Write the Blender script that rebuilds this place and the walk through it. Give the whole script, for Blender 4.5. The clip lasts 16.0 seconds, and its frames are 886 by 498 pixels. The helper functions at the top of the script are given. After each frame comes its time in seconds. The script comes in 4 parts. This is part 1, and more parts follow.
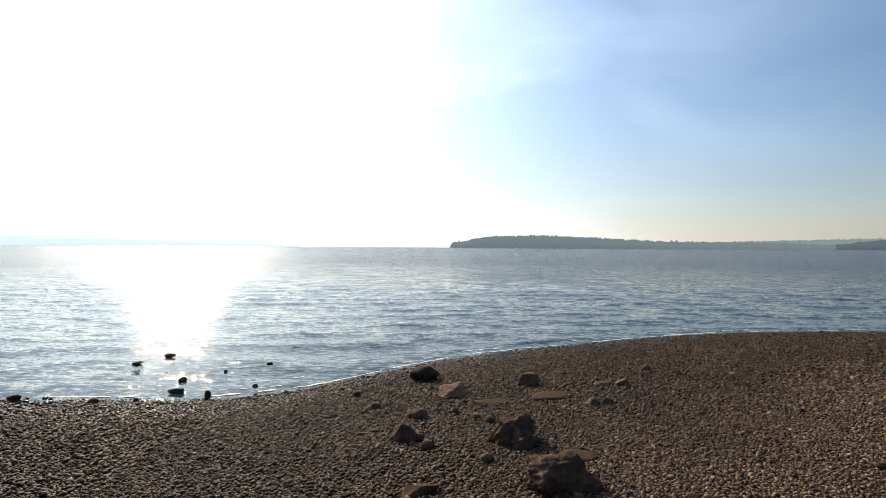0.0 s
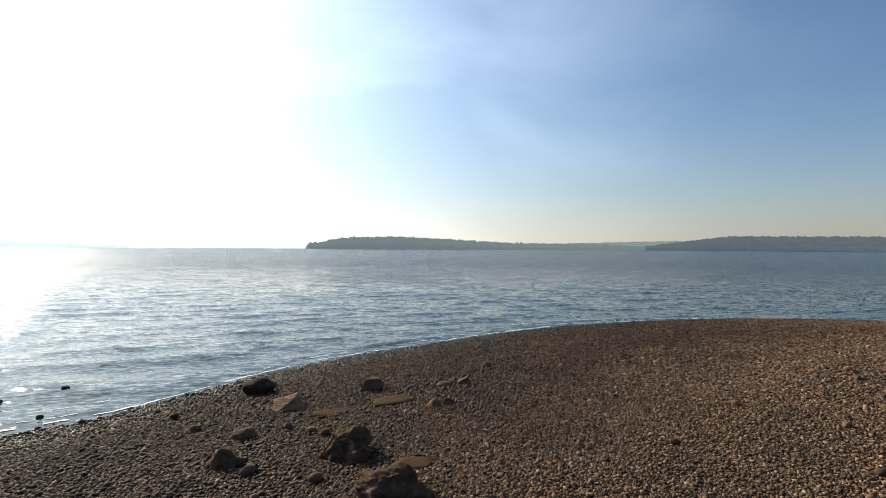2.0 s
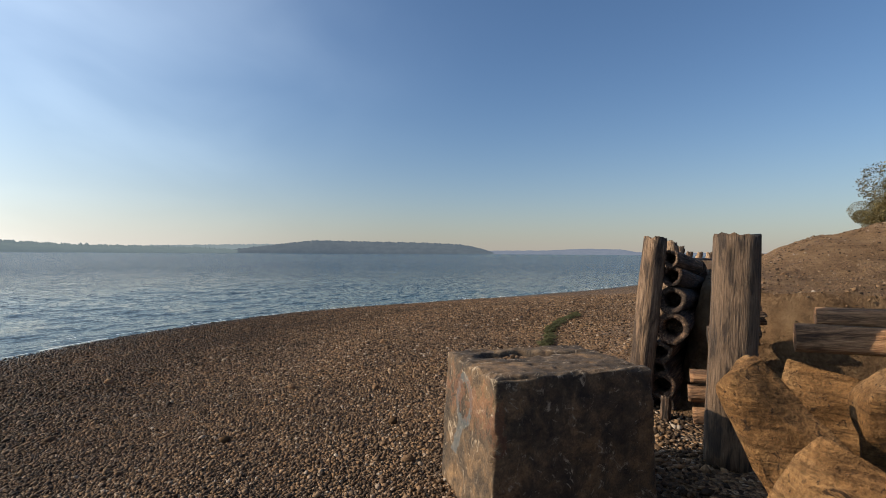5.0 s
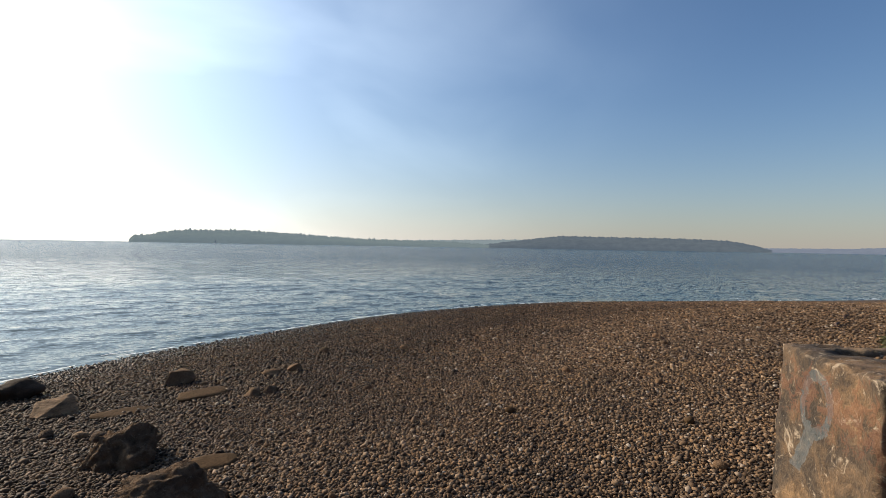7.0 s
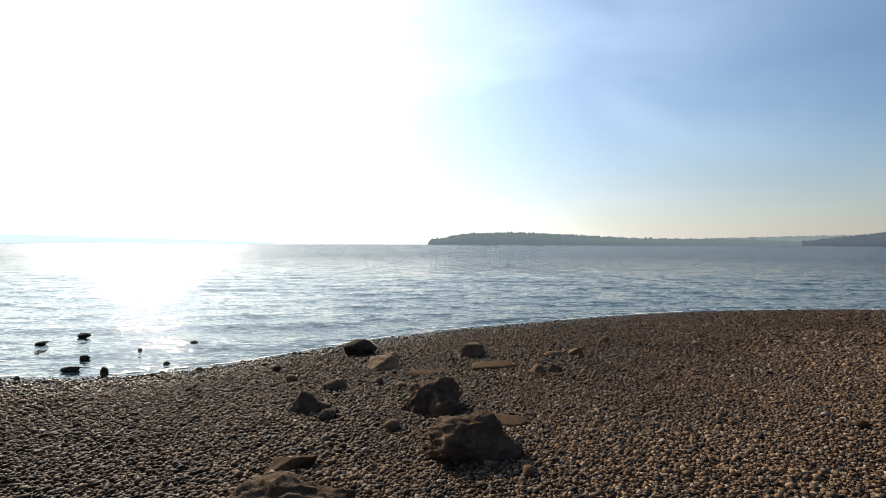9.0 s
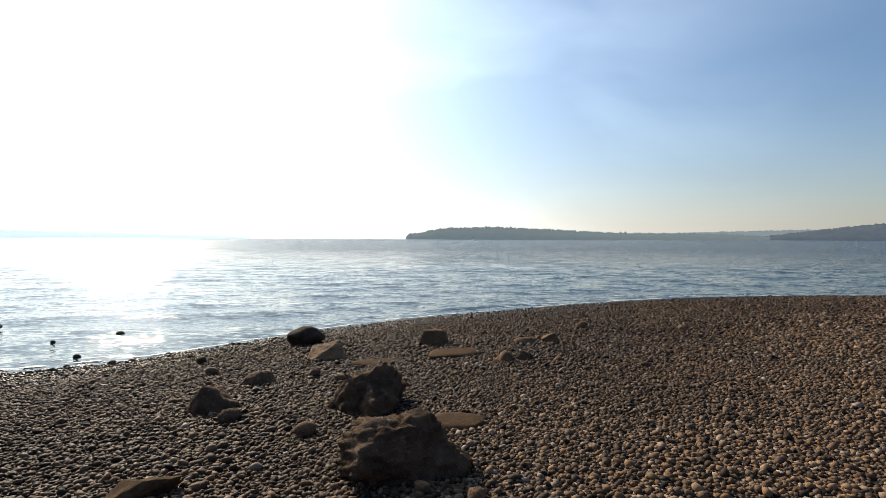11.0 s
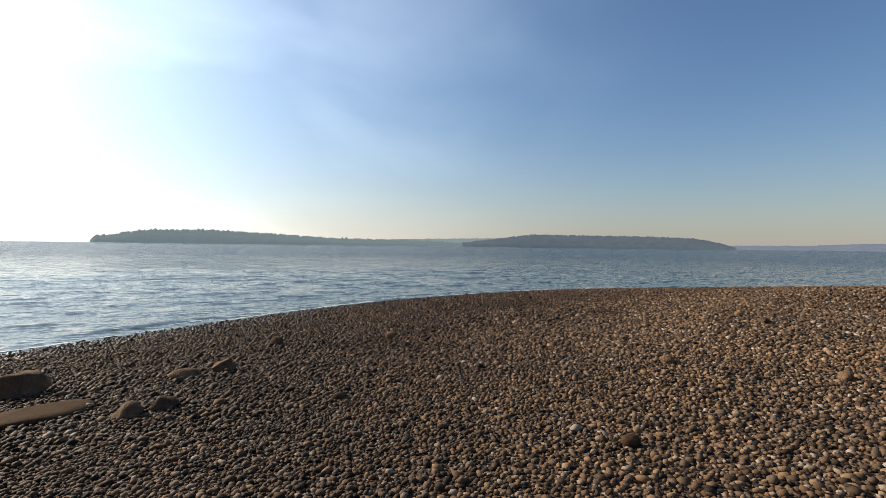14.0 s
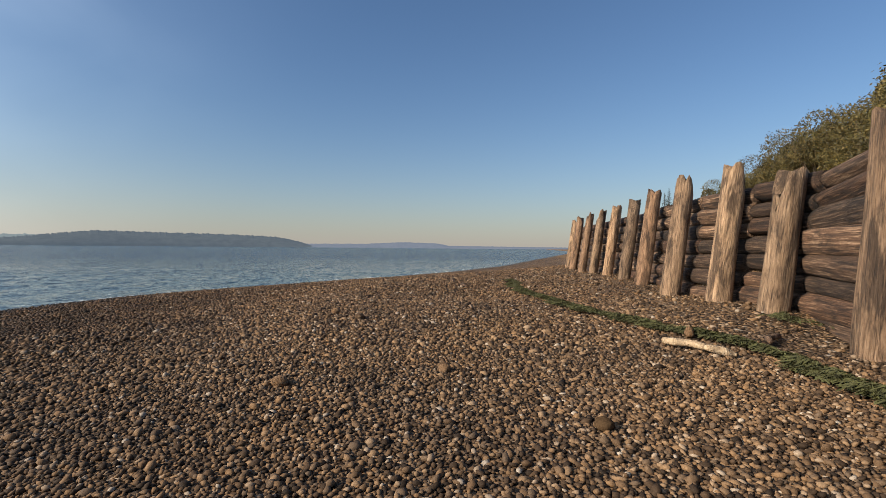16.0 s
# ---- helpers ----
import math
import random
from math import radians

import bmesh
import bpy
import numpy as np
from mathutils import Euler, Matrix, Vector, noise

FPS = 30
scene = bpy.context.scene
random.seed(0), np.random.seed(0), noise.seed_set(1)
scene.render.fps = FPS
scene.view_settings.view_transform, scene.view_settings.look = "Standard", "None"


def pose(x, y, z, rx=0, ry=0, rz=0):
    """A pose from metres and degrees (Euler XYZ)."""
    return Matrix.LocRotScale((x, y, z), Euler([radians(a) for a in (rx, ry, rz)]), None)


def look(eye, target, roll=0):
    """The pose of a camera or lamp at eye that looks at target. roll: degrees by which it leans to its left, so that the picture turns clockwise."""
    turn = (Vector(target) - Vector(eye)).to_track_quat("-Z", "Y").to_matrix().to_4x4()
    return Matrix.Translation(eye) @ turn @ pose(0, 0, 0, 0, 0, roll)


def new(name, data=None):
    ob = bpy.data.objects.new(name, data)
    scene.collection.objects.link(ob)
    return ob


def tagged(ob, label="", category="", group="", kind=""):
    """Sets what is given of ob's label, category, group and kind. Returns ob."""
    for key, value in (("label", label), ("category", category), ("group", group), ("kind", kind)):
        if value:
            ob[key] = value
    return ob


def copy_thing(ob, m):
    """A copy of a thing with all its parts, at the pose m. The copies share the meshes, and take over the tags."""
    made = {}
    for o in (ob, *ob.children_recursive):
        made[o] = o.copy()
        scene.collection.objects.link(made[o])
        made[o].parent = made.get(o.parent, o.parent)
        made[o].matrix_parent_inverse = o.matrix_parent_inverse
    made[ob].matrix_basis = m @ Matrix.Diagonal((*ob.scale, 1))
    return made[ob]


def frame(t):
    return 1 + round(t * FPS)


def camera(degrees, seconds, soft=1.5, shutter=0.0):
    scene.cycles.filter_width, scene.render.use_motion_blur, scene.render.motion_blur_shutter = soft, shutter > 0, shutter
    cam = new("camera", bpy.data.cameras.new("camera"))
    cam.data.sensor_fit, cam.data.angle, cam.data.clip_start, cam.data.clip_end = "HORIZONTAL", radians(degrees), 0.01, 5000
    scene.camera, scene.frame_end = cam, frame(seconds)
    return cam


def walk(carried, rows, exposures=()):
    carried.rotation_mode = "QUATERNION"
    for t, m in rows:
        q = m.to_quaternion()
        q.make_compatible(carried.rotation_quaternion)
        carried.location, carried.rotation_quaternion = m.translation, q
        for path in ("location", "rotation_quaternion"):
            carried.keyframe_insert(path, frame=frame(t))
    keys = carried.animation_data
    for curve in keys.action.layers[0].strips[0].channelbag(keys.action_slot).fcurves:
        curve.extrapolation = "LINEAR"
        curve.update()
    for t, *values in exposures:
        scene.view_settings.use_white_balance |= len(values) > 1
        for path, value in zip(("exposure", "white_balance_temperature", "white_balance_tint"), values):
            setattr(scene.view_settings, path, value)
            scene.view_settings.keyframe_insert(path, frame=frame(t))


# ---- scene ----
cam = camera(82.9, 16.0, 0.8)
PATH = [
    (0, (0.403, 0.221, 1.349), (0.33, 2.219, 1.341), 0.3),
    (0.5, (0.594, 0.447, 1.338), (0.626, 2.446, 1.33), 0.1),
    (1, (0.642, 0.498, 1.354), (0.792, 2.492, 1.352), 0.5),
    (1.5, (0.718, 0.562, 1.323), (1.051, 2.534, 1.322), 0.1),
    (2, (0.777, 0.613, 1.341), (1.261, 2.553, 1.34), 0.3),
    (2.5, (0.92, 0.67, 1.281), (1.583, 2.557, 1.265), -0.1),
    (3, (1.105, 0.619, 1.301), (2.269, 2.246, 1.288), -0.2),
    (3.5, (1.128, 0.618, 1.286), (2.617, 1.954, 1.286), 0.2),
    (4, (1.289, 0.584, 1.309), (2.941, 1.711, 1.316), -0.0),
    (4.2, (1.342, 0.565, 1.267), (3.05, 1.606, 1.287), 0.3),
    (6.3, (1.633, 1.183, 0.958), (3.201, 2.425, 0.946), 0.7),
    (6.5, (1.56, 1.211, 0.917), (2.978, 2.622, 0.914), 0.7),
    (7, (1.368, 1.313, 0.846), (2.39, 3.031, 0.836), 1.0),
    (7.5, (1.288, 1.314, 0.772), (1.875, 3.226, 0.753), 0.3),
    (8, (1.276, 1.396, 0.556), (1.563, 3.375, 0.533), 0.3),
    (8.5, (1.253, 1.458, 0.475), (1.399, 3.453, 0.451), 0.3),
    (9, (1.267, 1.506, 0.502), (1.281, 3.506, 0.483), 0.2),
    (9.5, (1.383, 1.711, 0.394), (1.388, 3.711, 0.353), -0.1),
    (9.7, (1.442, 1.822, 0.359), (1.539, 3.819, 0.319), -0.1),
    (11.8, (1.945, 3.456, -0.052), (2.042, 5.454, -0.092), 0.3),
    (12, (2.055, 3.593, -0.068), (2.14, 5.591, -0.111), 0.2),
    (12.5, (2.265, 3.917, -0.031), (2.45, 5.908, -0.07), 0.4),
    (13, (2.385, 4.194, 0.001), (2.882, 6.131, -0.024), 0.7),
    (13.5, (2.549, 4.369, -0.032), (3.305, 6.221, -0.048), 0.7),
    (14, (2.742, 4.568, -0.067), (3.854, 6.23, -0.079), 0.7),
    (14.5, (2.962, 4.81, -0.084), (4.501, 6.087, -0.085), 0.2),
    (15, (3.127, 4.934, -0.101), (4.915, 5.829, -0.105), 0.3),
    (15.5, (3.372, 5.123, -0.074), (5.279, 5.725, -0.076), 0.4),
    (16, (3.666, 5.405, -0.072), (5.627, 5.795, -0.075), 0.5),
]
EXPOSURES = [(0.0, 0.36), (16.0, 0.36)]
walk(cam, [(t, look(eye, target, roll)) for t, eye, target, roll in PATH], EXPOSURES)

# ---- light ----
WATER = -2.15
SUN_BEARING, SUN_HEIGHT = -32.0, 27.0
world = bpy.data.worlds.new("sky")
scene.world = world
world.use_nodes = True
wn, wl = world.node_tree.nodes, world.node_tree.links
wn.clear()
sky = wn.new("ShaderNodeTexSky")
sky.sky_type = "NISHITA"
sky.sun_disc = False
sky.sun_elevation, sky.sun_rotation = radians(SUN_HEIGHT), radians(SUN_BEARING)
sky.air_density, sky.dust_density, sky.ozone_density = 1.15, 0.3, 2.2
sky_bg = wn.new("ShaderNodeBackground")
sky_bg.inputs["Strength"].default_value = 0.078
sky_out = wn.new("ShaderNodeOutputWorld")
sun_dir = Vector((math.sin(radians(SUN_BEARING)) * math.cos(radians(SUN_HEIGHT)),
                  math.cos(radians(SUN_BEARING)) * math.cos(radians(SUN_HEIGHT)), math.sin(radians(SUN_HEIGHT))))


def sky_math(kind, a, b=None):
    nd = wn.new("ShaderNodeMath")
    nd.operation = kind
    for i, v in enumerate((a, b)):
        if isinstance(v, (int, float)):
            nd.inputs[i].default_value = v
        elif v is not None:
            wl.new(v, nd.inputs[i])
    return nd.outputs["Value"]


s_co = wn.new("ShaderNodeTexCoord").outputs["Generated"]
s_norm = wn.new("ShaderNodeVectorMath")
s_norm.operation = "NORMALIZE"
wl.new(s_co, s_norm.inputs[0])
s_dot = wn.new("ShaderNodeVectorMath")
s_dot.operation = "DOT_PRODUCT"
wl.new(s_norm.outputs["Vector"], s_dot.inputs[0])
s_dot.inputs[1].default_value = sun_dir
near_sun = sky_math("MAXIMUM", s_dot.outputs["Value"], 0.0)
s_sep = wn.new("ShaderNodeSeparateXYZ")
wl.new(s_norm.outputs["Vector"], s_sep.inputs["Vector"])
up = sky_math("MAXIMUM", s_sep.outputs["Z"], 0.0)
# thin veil of cirrus that lights up round the sun
s_map = wn.new("ShaderNodeMapping")
s_map.inputs["Rotation"].default_value = (radians(12), radians(-28), radians(48))
s_map.inputs["Scale"].default_value = (0.8, 3.0, 3.6)
wl.new(s_norm.outputs["Vector"], s_map.inputs["Vector"])
s_noise = wn.new("ShaderNodeTexNoise")
s_noise.inputs["Scale"].default_value, s_noise.inputs["Detail"].default_value = 1.7, 4
s_noise.inputs["Roughness"].default_value, s_noise.inputs["Distortion"].default_value = 0.45, 0.35
wl.new(s_map.outputs["Vector"], s_noise.inputs["Vector"])
s_streak = wn.new("ShaderNodeMapRange")
s_streak.inputs["From Min"].default_value, s_streak.inputs["From Max"].default_value = 0.42, 0.74
wl.new(s_noise.outputs["Fac"], s_streak.inputs["Value"])
veil = sky_math("MULTIPLY", s_streak.outputs["Result"], sky_math("POWER", near_sun, 2.2))
glow = sky_math("ADD", sky_math("ADD", sky_math("MULTIPLY", sky_math("POWER", near_sun, 5.0), 6.5), sky_math("MULTIPLY", sky_math("POWER", near_sun, 2.2), 2.6)), sky_math("MULTIPLY", sky_math("POWER", near_sun, 16.0), 9.0))
glow = sky_math("ADD", glow, sky_math("MULTIPLY", veil, 4.3))
# pale haze low over the horizon
haze = sky_math("MULTIPLY", sky_math("POWER", sky_math("SUBTRACT", 1.0, up), 13.0), 0.92)
haze_level = sky_math("ADD", 4.5, sky_math("MULTIPLY", sky_math("POWER", near_sun, 2.0), 12.0))


def sky_scaled(value, colour):
    c = wn.new("ShaderNodeVectorMath")
    c.operation = "SCALE"
    c.inputs[0].default_value = colour
    wl.new(value, c.inputs["Scale"])
    return c.outputs["Vector"]


s_mix = wn.new("ShaderNodeMix")
s_mix.data_type = "RGBA"
wl.new(haze, s_mix.inputs["Factor"])
s_tint = wn.new("ShaderNodeMix")
s_tint.data_type, s_tint.blend_type = "RGBA", "MULTIPLY"
s_tint.inputs["Factor"].default_value = 1.0
s_tint.inputs["B"].default_value = (0.77, 0.92, 1.11, 1)
wl.new(sky.outputs["Color"], s_tint.inputs["A"])
wl.new(sky_scaled(haze_level, (1.0, 0.9, 0.8)), s_mix.inputs["B"])
broad = sky_math("MULTIPLY", sky_math("POWER", sky_math("SUBTRACT", 1.0, up), 5.0), sky_math("ADD", 0.1, sky_math("MULTIPLY", near_sun, 0.6)))
broad_level = sky_math("ADD", 4.2, sky_math("MULTIPLY", sky_math("POWER", near_sun, 2.0), 6.0))
s_broad = wn.new("ShaderNodeMix")
s_broad.data_type = "RGBA"
wl.new(broad, s_broad.inputs["Factor"])
wl.new(s_tint.outputs["Result"], s_broad.inputs["A"])
wl.new(sky_scaled(broad_level, (0.84, 0.96, 1.0)), s_broad.inputs["B"])
wl.new(s_broad.outputs["Result"], s_mix.inputs["A"])
s_add = wn.new("ShaderNodeMix")
s_add.data_type, s_add.blend_type = "RGBA", "ADD"
s_add.inputs["Factor"].default_value = 1.0
wl.new(s_mix.outputs["Result"], s_add.inputs["A"])
wl.new(sky_scaled(glow, (0.94, 1.03, 1.02)), s_add.inputs["B"])
wl.new(s_add.outputs["Result"], sky_bg.inputs["Color"])
total = sky_bg.outputs["Background"]
wl.new(total, sky_out.inputs["Surface"])

sun = new("sun", bpy.data.lights.new("sun", "SUN"))
sun.data.energy, sun.data.angle, sun.data.color = 5.0, radians(0.53), (1.0, 0.83, 0.62)
sun.matrix_world = look(sun_dir * 50, (0, 0, 0))


# ---- materials ----
def material(name, rough=0.8, metal=0.0):
    m = bpy.data.materials.new(name)
    m.use_nodes = True
    b = m.node_tree.nodes["Principled BSDF"]
    b.inputs["Roughness"].default_value, b.inputs["Metallic"].default_value = rough, metal
    return m, m.node_tree.nodes, m.node_tree.links, b


def ramp(nodes, stops):
    r = nodes.new("ShaderNodeValToRGB")
    while len(r.color_ramp.elements) < len(stops):
        r.color_ramp.elements.new(0.5)
    for e, (p, c) in zip(r.color_ramp.elements, stops):
        e.position, e.color = p, (*c, 1)
    return r


def tex_noise(nodes, links, co, scale, detail=4, rough=0.55, distortion=0.0):
    n = nodes.new("ShaderNodeTexNoise")
    n.inputs["Scale"].default_value, n.inputs["Detail"].default_value = scale, detail
    n.inputs["Roughness"].default_value, n.inputs["Distortion"].default_value = rough, distortion
    links.new(co, n.inputs["Vector"])
    return n


def blend(nodes, links, fac, a, b, kind="MIX"):
    m = nodes.new("ShaderNodeMix")
    m.data_type, m.blend_type = "RGBA", kind
    for socket, v in (("Factor", fac), ("A", a), ("B", b)):
        if isinstance(v, (int, float)):
            m.inputs[socket].default_value = v
        elif isinstance(v, tuple):
            m.inputs[socket].default_value = (*v, 1)
        else:
            links.new(v, m.inputs[socket])
    return m.outputs["Result"]


def bump(nodes, links, bsdf, height, strength, distance, normal=None):
    b = nodes.new("ShaderNodeBump")
    b.inputs["Strength"].default_value, b.inputs["Distance"].default_value = strength, distance
    links.new(height, b.inputs["Height"])
    if normal:
        links.new(normal, b.inputs["Normal"])
    links.new(b.outputs["Normal"], bsdf.inputs["Normal"])
    return b.outputs["Normal"]


def stone(name, low, mid, high, scale=6.0, rough=0.85, depth=0.03, fleck=None, gloss=0.2, layers=0.0):
    """Rough stone: two sizes of mottling, flecks, relief and, where it is bedded, thin layers, in the thing's own space."""
    m, n, l, b = material(name, rough)
    b.inputs["Specular IOR Level"].default_value = gloss
    co = n.new("ShaderNodeTexCoord").outputs["Object"]
    big, fine = tex_noise(n, l, co, scale * 0.5, 5, 0.6, 0.4), tex_noise(n, l, co, scale * 9, 4, 0.7)
    c1 = ramp(n, ((0.3, low), (0.52, mid), (0.72, high)))
    l.new(big.outputs["Fac"], c1.inputs["Fac"])
    g = ramp(n, ((0.3, (0.55, 0.55, 0.55)), (0.7, (1.25, 1.25, 1.25))))
    l.new(fine.outputs["Fac"], g.inputs["Fac"])
    col = blend(n, l, 1.0, c1.outputs["Color"], g.outputs["Color"], "MULTIPLY")
    if fleck:
        v = tex_noise(n, l, co, scale * 3.2, 3, 0.7, 1.0)
        f = ramp(n, ((0.6, (0, 0, 0)), (0.68, (1, 1, 1))))
        l.new(v.outputs["Fac"], f.inputs["Fac"])
        col = blend(n, l, f.outputs["Color"], col, fleck)
    n0 = None
    if layers:
        bed = n.new("ShaderNodeMapping")
        bed.inputs["Rotation"].default_value = (0.35, 0.75, 0.2)
        bed.inputs["Scale"].default_value = (0.7, 0.7, 7.0)
        l.new(co, bed.inputs["Vector"])
        strata = tex_noise(n, l, bed.outputs["Vector"], 3.0, 6, 0.7, 0.5)
        sr = ramp(n, ((0.34, (0.42, 0.38, 0.35)), (0.48, (1.15, 1.1, 1.0)), (0.66, (1.6, 1.5, 1.3))))
        l.new(strata.outputs["Fac"], sr.inputs["Fac"])
        col = blend(n, l, layers, col, sr.outputs["Color"], "MULTIPLY")
        n0 = bump(n, l, b, strata.outputs["Fac"], 1.0, 0.09)
    l.new(col, b.inputs["Base Color"])
    n1 = bump(n, l, b, big.outputs["Fac"], 0.6, depth * 2, n0)
    bump(n, l, b, fine.outputs["Fac"], 0.7, depth * 0.5, n1)
    return m


def timber(name, dark, mid, light, tone_amount=0.85, rough=0.85, streak=1.0):
    """Weathered round timber, grain along the thing's own z, shade varied from piece to piece."""
    m, n, l, b = material(name, rough)
    co = n.new("ShaderNodeTexCoord").outputs["Object"]
    info = n.new("ShaderNodeObjectInfo")
    off = n.new("ShaderNodeVectorMath")
    off.operation = "ADD"
    l.new(co, off.inputs[0])
    r10 = n.new("ShaderNodeMath")
    r10.operation = "MULTIPLY"
    r10.inputs[1].default_value = 30.0
    l.new(info.outputs["Random"], r10.inputs[0])
    l.new(r10.outputs["Value"], off.inputs[1])
    mp = n.new("ShaderNodeMapping")
    mp.inputs["Scale"].default_value = (1, 1, 0.06)
    l.new(off.outputs["Vector"], mp.inputs["Vector"])
    grain = tex_noise(n, l, mp.outputs["Vector"], 38.0 * streak, 5, 0.65, 0.3)
    mp2 = n.new("ShaderNodeMapping")
    mp2.inputs["Scale"].default_value = (1, 1, 0.22)
    l.new(off.outputs["Vector"], mp2.inputs["Vector"])
    patch = tex_noise(n, l, mp2.outputs["Vector"], 6.5, 6, 0.65, 0.6)
    c = ramp(n, ((0.3, dark), (0.5, mid), (0.72, light)))
    l.new(grain.outputs["Fac"], c.inputs["Fac"])
    pr = ramp(n, ((0.4, (0.16, 0.14, 0.13)), (0.54, (1.1, 1.08, 1.05))))
    l.new(patch.outputs["Fac"], pr.inputs["Fac"])
    col = blend(n, l, 0.85, c.outputs["Color"], pr.outputs["Color"], "MULTIPLY")
    tone = ramp(n, ((0.0, (0.25, 0.21, 0.19)), (0.2, (0.85, 0.6, 0.45)), (0.38, (2.2, 2.05, 1.85)), (0.55, (0.4, 0.35, 0.32)), (0.75, (1.7, 1.5, 1.3)), (1.0, (0.35, 0.33, 0.32))))
    l.new(info.outputs["Random"], tone.inputs["Fac"])
    col = blend(n, l, tone_amount, col, tone.outputs["Color"], "MULTIPLY")
    l.new(col, b.inputs["Base Color"])
    n1 = bump(n, l, b, grain.outputs["Fac"], 1.0, 0.035)
    bump(n, l, b, patch.outputs["Fac"], 0.5, 0.05, n1)
    return m


def plain(name, colour, rough=0.8, scale=8.0, vary=0.35, relief=0.01):
    m, n, l, b = material(name, rough)
    co = n.new("ShaderNodeTexCoord").outputs["Object"]
    t = tex_noise(n, l, co, scale, 5, 0.6)
    c = ramp(n, ((0.3, tuple(v * (1 - vary) for v in colour)), (0.7, tuple(min(1, v * (1 + vary)) for v in colour))))
    l.new(t.outputs["Fac"], c.inputs["Fac"])
    l.new(c.outputs["Color"], b.inputs["Base Color"])
    bump(n, l, b, t.outputs["Fac"], 0.5, relief)
    return m


def gravel_material(name, island):
    """Beach pebbles: brown, grey and tan, each stone of its own shade; wet and dark along the water's edge."""
    m, n, l, b = material(name, 0.75)
    b.inputs["Specular IOR Level"].default_value = 0.13
    geo = n.new("ShaderNodeNewGeometry")
    pos = geo.outputs["Position"]
    pal = ramp(n, ((0.0, (0.022, 0.016, 0.012)), (0.25, (0.066, 0.043, 0.027)), (0.45, (0.14, 0.088, 0.05)), (0.6, (0.115, 0.083, 0.058)),
                   (0.78, (0.195, 0.12, 0.064)), (0.92, (0.245, 0.165, 0.1)), (0.98, (0.3, 0.235, 0.175)), (1.0, (0.38, 0.33, 0.27))))
    fine = tex_noise(n, l, pos, 60.0, 4, 0.6)
    if island:
        l.new(geo.outputs["Random Per Island"], pal.inputs["Fac"])
    else:
        vor = n.new("ShaderNodeTexVoronoi")
        vor.inputs["Scale"].default_value = 21.0
        l.new(pos, vor.inputs["Vector"])
        bw = n.new("ShaderNodeSeparateColor")
        l.new(vor.outputs["Color"], bw.inputs["Color"])
        l.new(bw.outputs["Red"], pal.inputs["Fac"])
    g = ramp(n, ((0.3, (0.75, 0.75, 0.75)), (0.7, (1.2, 1.2, 1.2))))
    l.new(fine.outputs["Fac"], g.inputs["Fac"])
    col = blend(n, l, 1.0, pal.outputs["Color"], g.outputs["Color"], "MULTIPLY")
    big = tex_noise(n, l, pos, 0.45, 4, 0.55, 0.4)
    t = ramp(n, ((0.35, (0.8, 0.8, 0.82)), (0.65, (1.12, 1.07, 1.0))))
    l.new(big.outputs["Fac"], t.inputs["Fac"])
    col = blend(n, l, 1.0, col, t.outputs["Color"], "MULTIPLY")
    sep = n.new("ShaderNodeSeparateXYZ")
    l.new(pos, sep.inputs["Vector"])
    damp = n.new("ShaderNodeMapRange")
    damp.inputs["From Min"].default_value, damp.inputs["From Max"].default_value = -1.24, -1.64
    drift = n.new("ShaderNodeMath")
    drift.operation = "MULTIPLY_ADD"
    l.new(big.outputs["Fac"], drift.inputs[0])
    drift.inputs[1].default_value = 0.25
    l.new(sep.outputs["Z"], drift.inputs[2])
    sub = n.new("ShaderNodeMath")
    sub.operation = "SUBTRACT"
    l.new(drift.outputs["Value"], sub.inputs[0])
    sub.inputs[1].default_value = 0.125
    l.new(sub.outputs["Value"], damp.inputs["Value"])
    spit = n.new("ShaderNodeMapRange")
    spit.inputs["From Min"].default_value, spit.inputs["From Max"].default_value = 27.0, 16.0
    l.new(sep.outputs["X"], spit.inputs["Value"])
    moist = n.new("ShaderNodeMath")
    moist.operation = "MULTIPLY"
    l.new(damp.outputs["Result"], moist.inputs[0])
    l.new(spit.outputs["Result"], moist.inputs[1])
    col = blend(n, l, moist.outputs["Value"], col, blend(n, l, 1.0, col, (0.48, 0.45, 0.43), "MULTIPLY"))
    wet = n.new("ShaderNodeMapRange")
    wet.inputs["From Min"].default_value, wet.inputs["From Max"].default_value = WATER + 0.16, WATER + 0.04
    l.new(sep.outputs["Z"], wet.inputs["Value"])
    col = blend(n, l, wet.outputs["Result"], col, blend(n, l, 1.0, col, (0.55, 0.54, 0.54), "MULTIPLY"))
    l.new(col, b.inputs["Base Color"])
    gl = n.new("ShaderNodeMath")
    gl.operation = "MULTIPLY_ADD"
    l.new(moist.outputs["Value"], gl.inputs[0])
    gl.inputs[1].default_value, gl.inputs[2].default_value = -0.08, 0.76
    rr = n.new("ShaderNodeMath")
    rr.operation = "MULTIPLY_ADD"
    l.new(wet.outputs["Result"], rr.inputs[0])
    rr.inputs[1].default_value = -0.3
    l.new(gl.outputs["Value"], rr.inputs[2])
    l.new(rr.outputs["Value"], b.inputs["Roughness"])
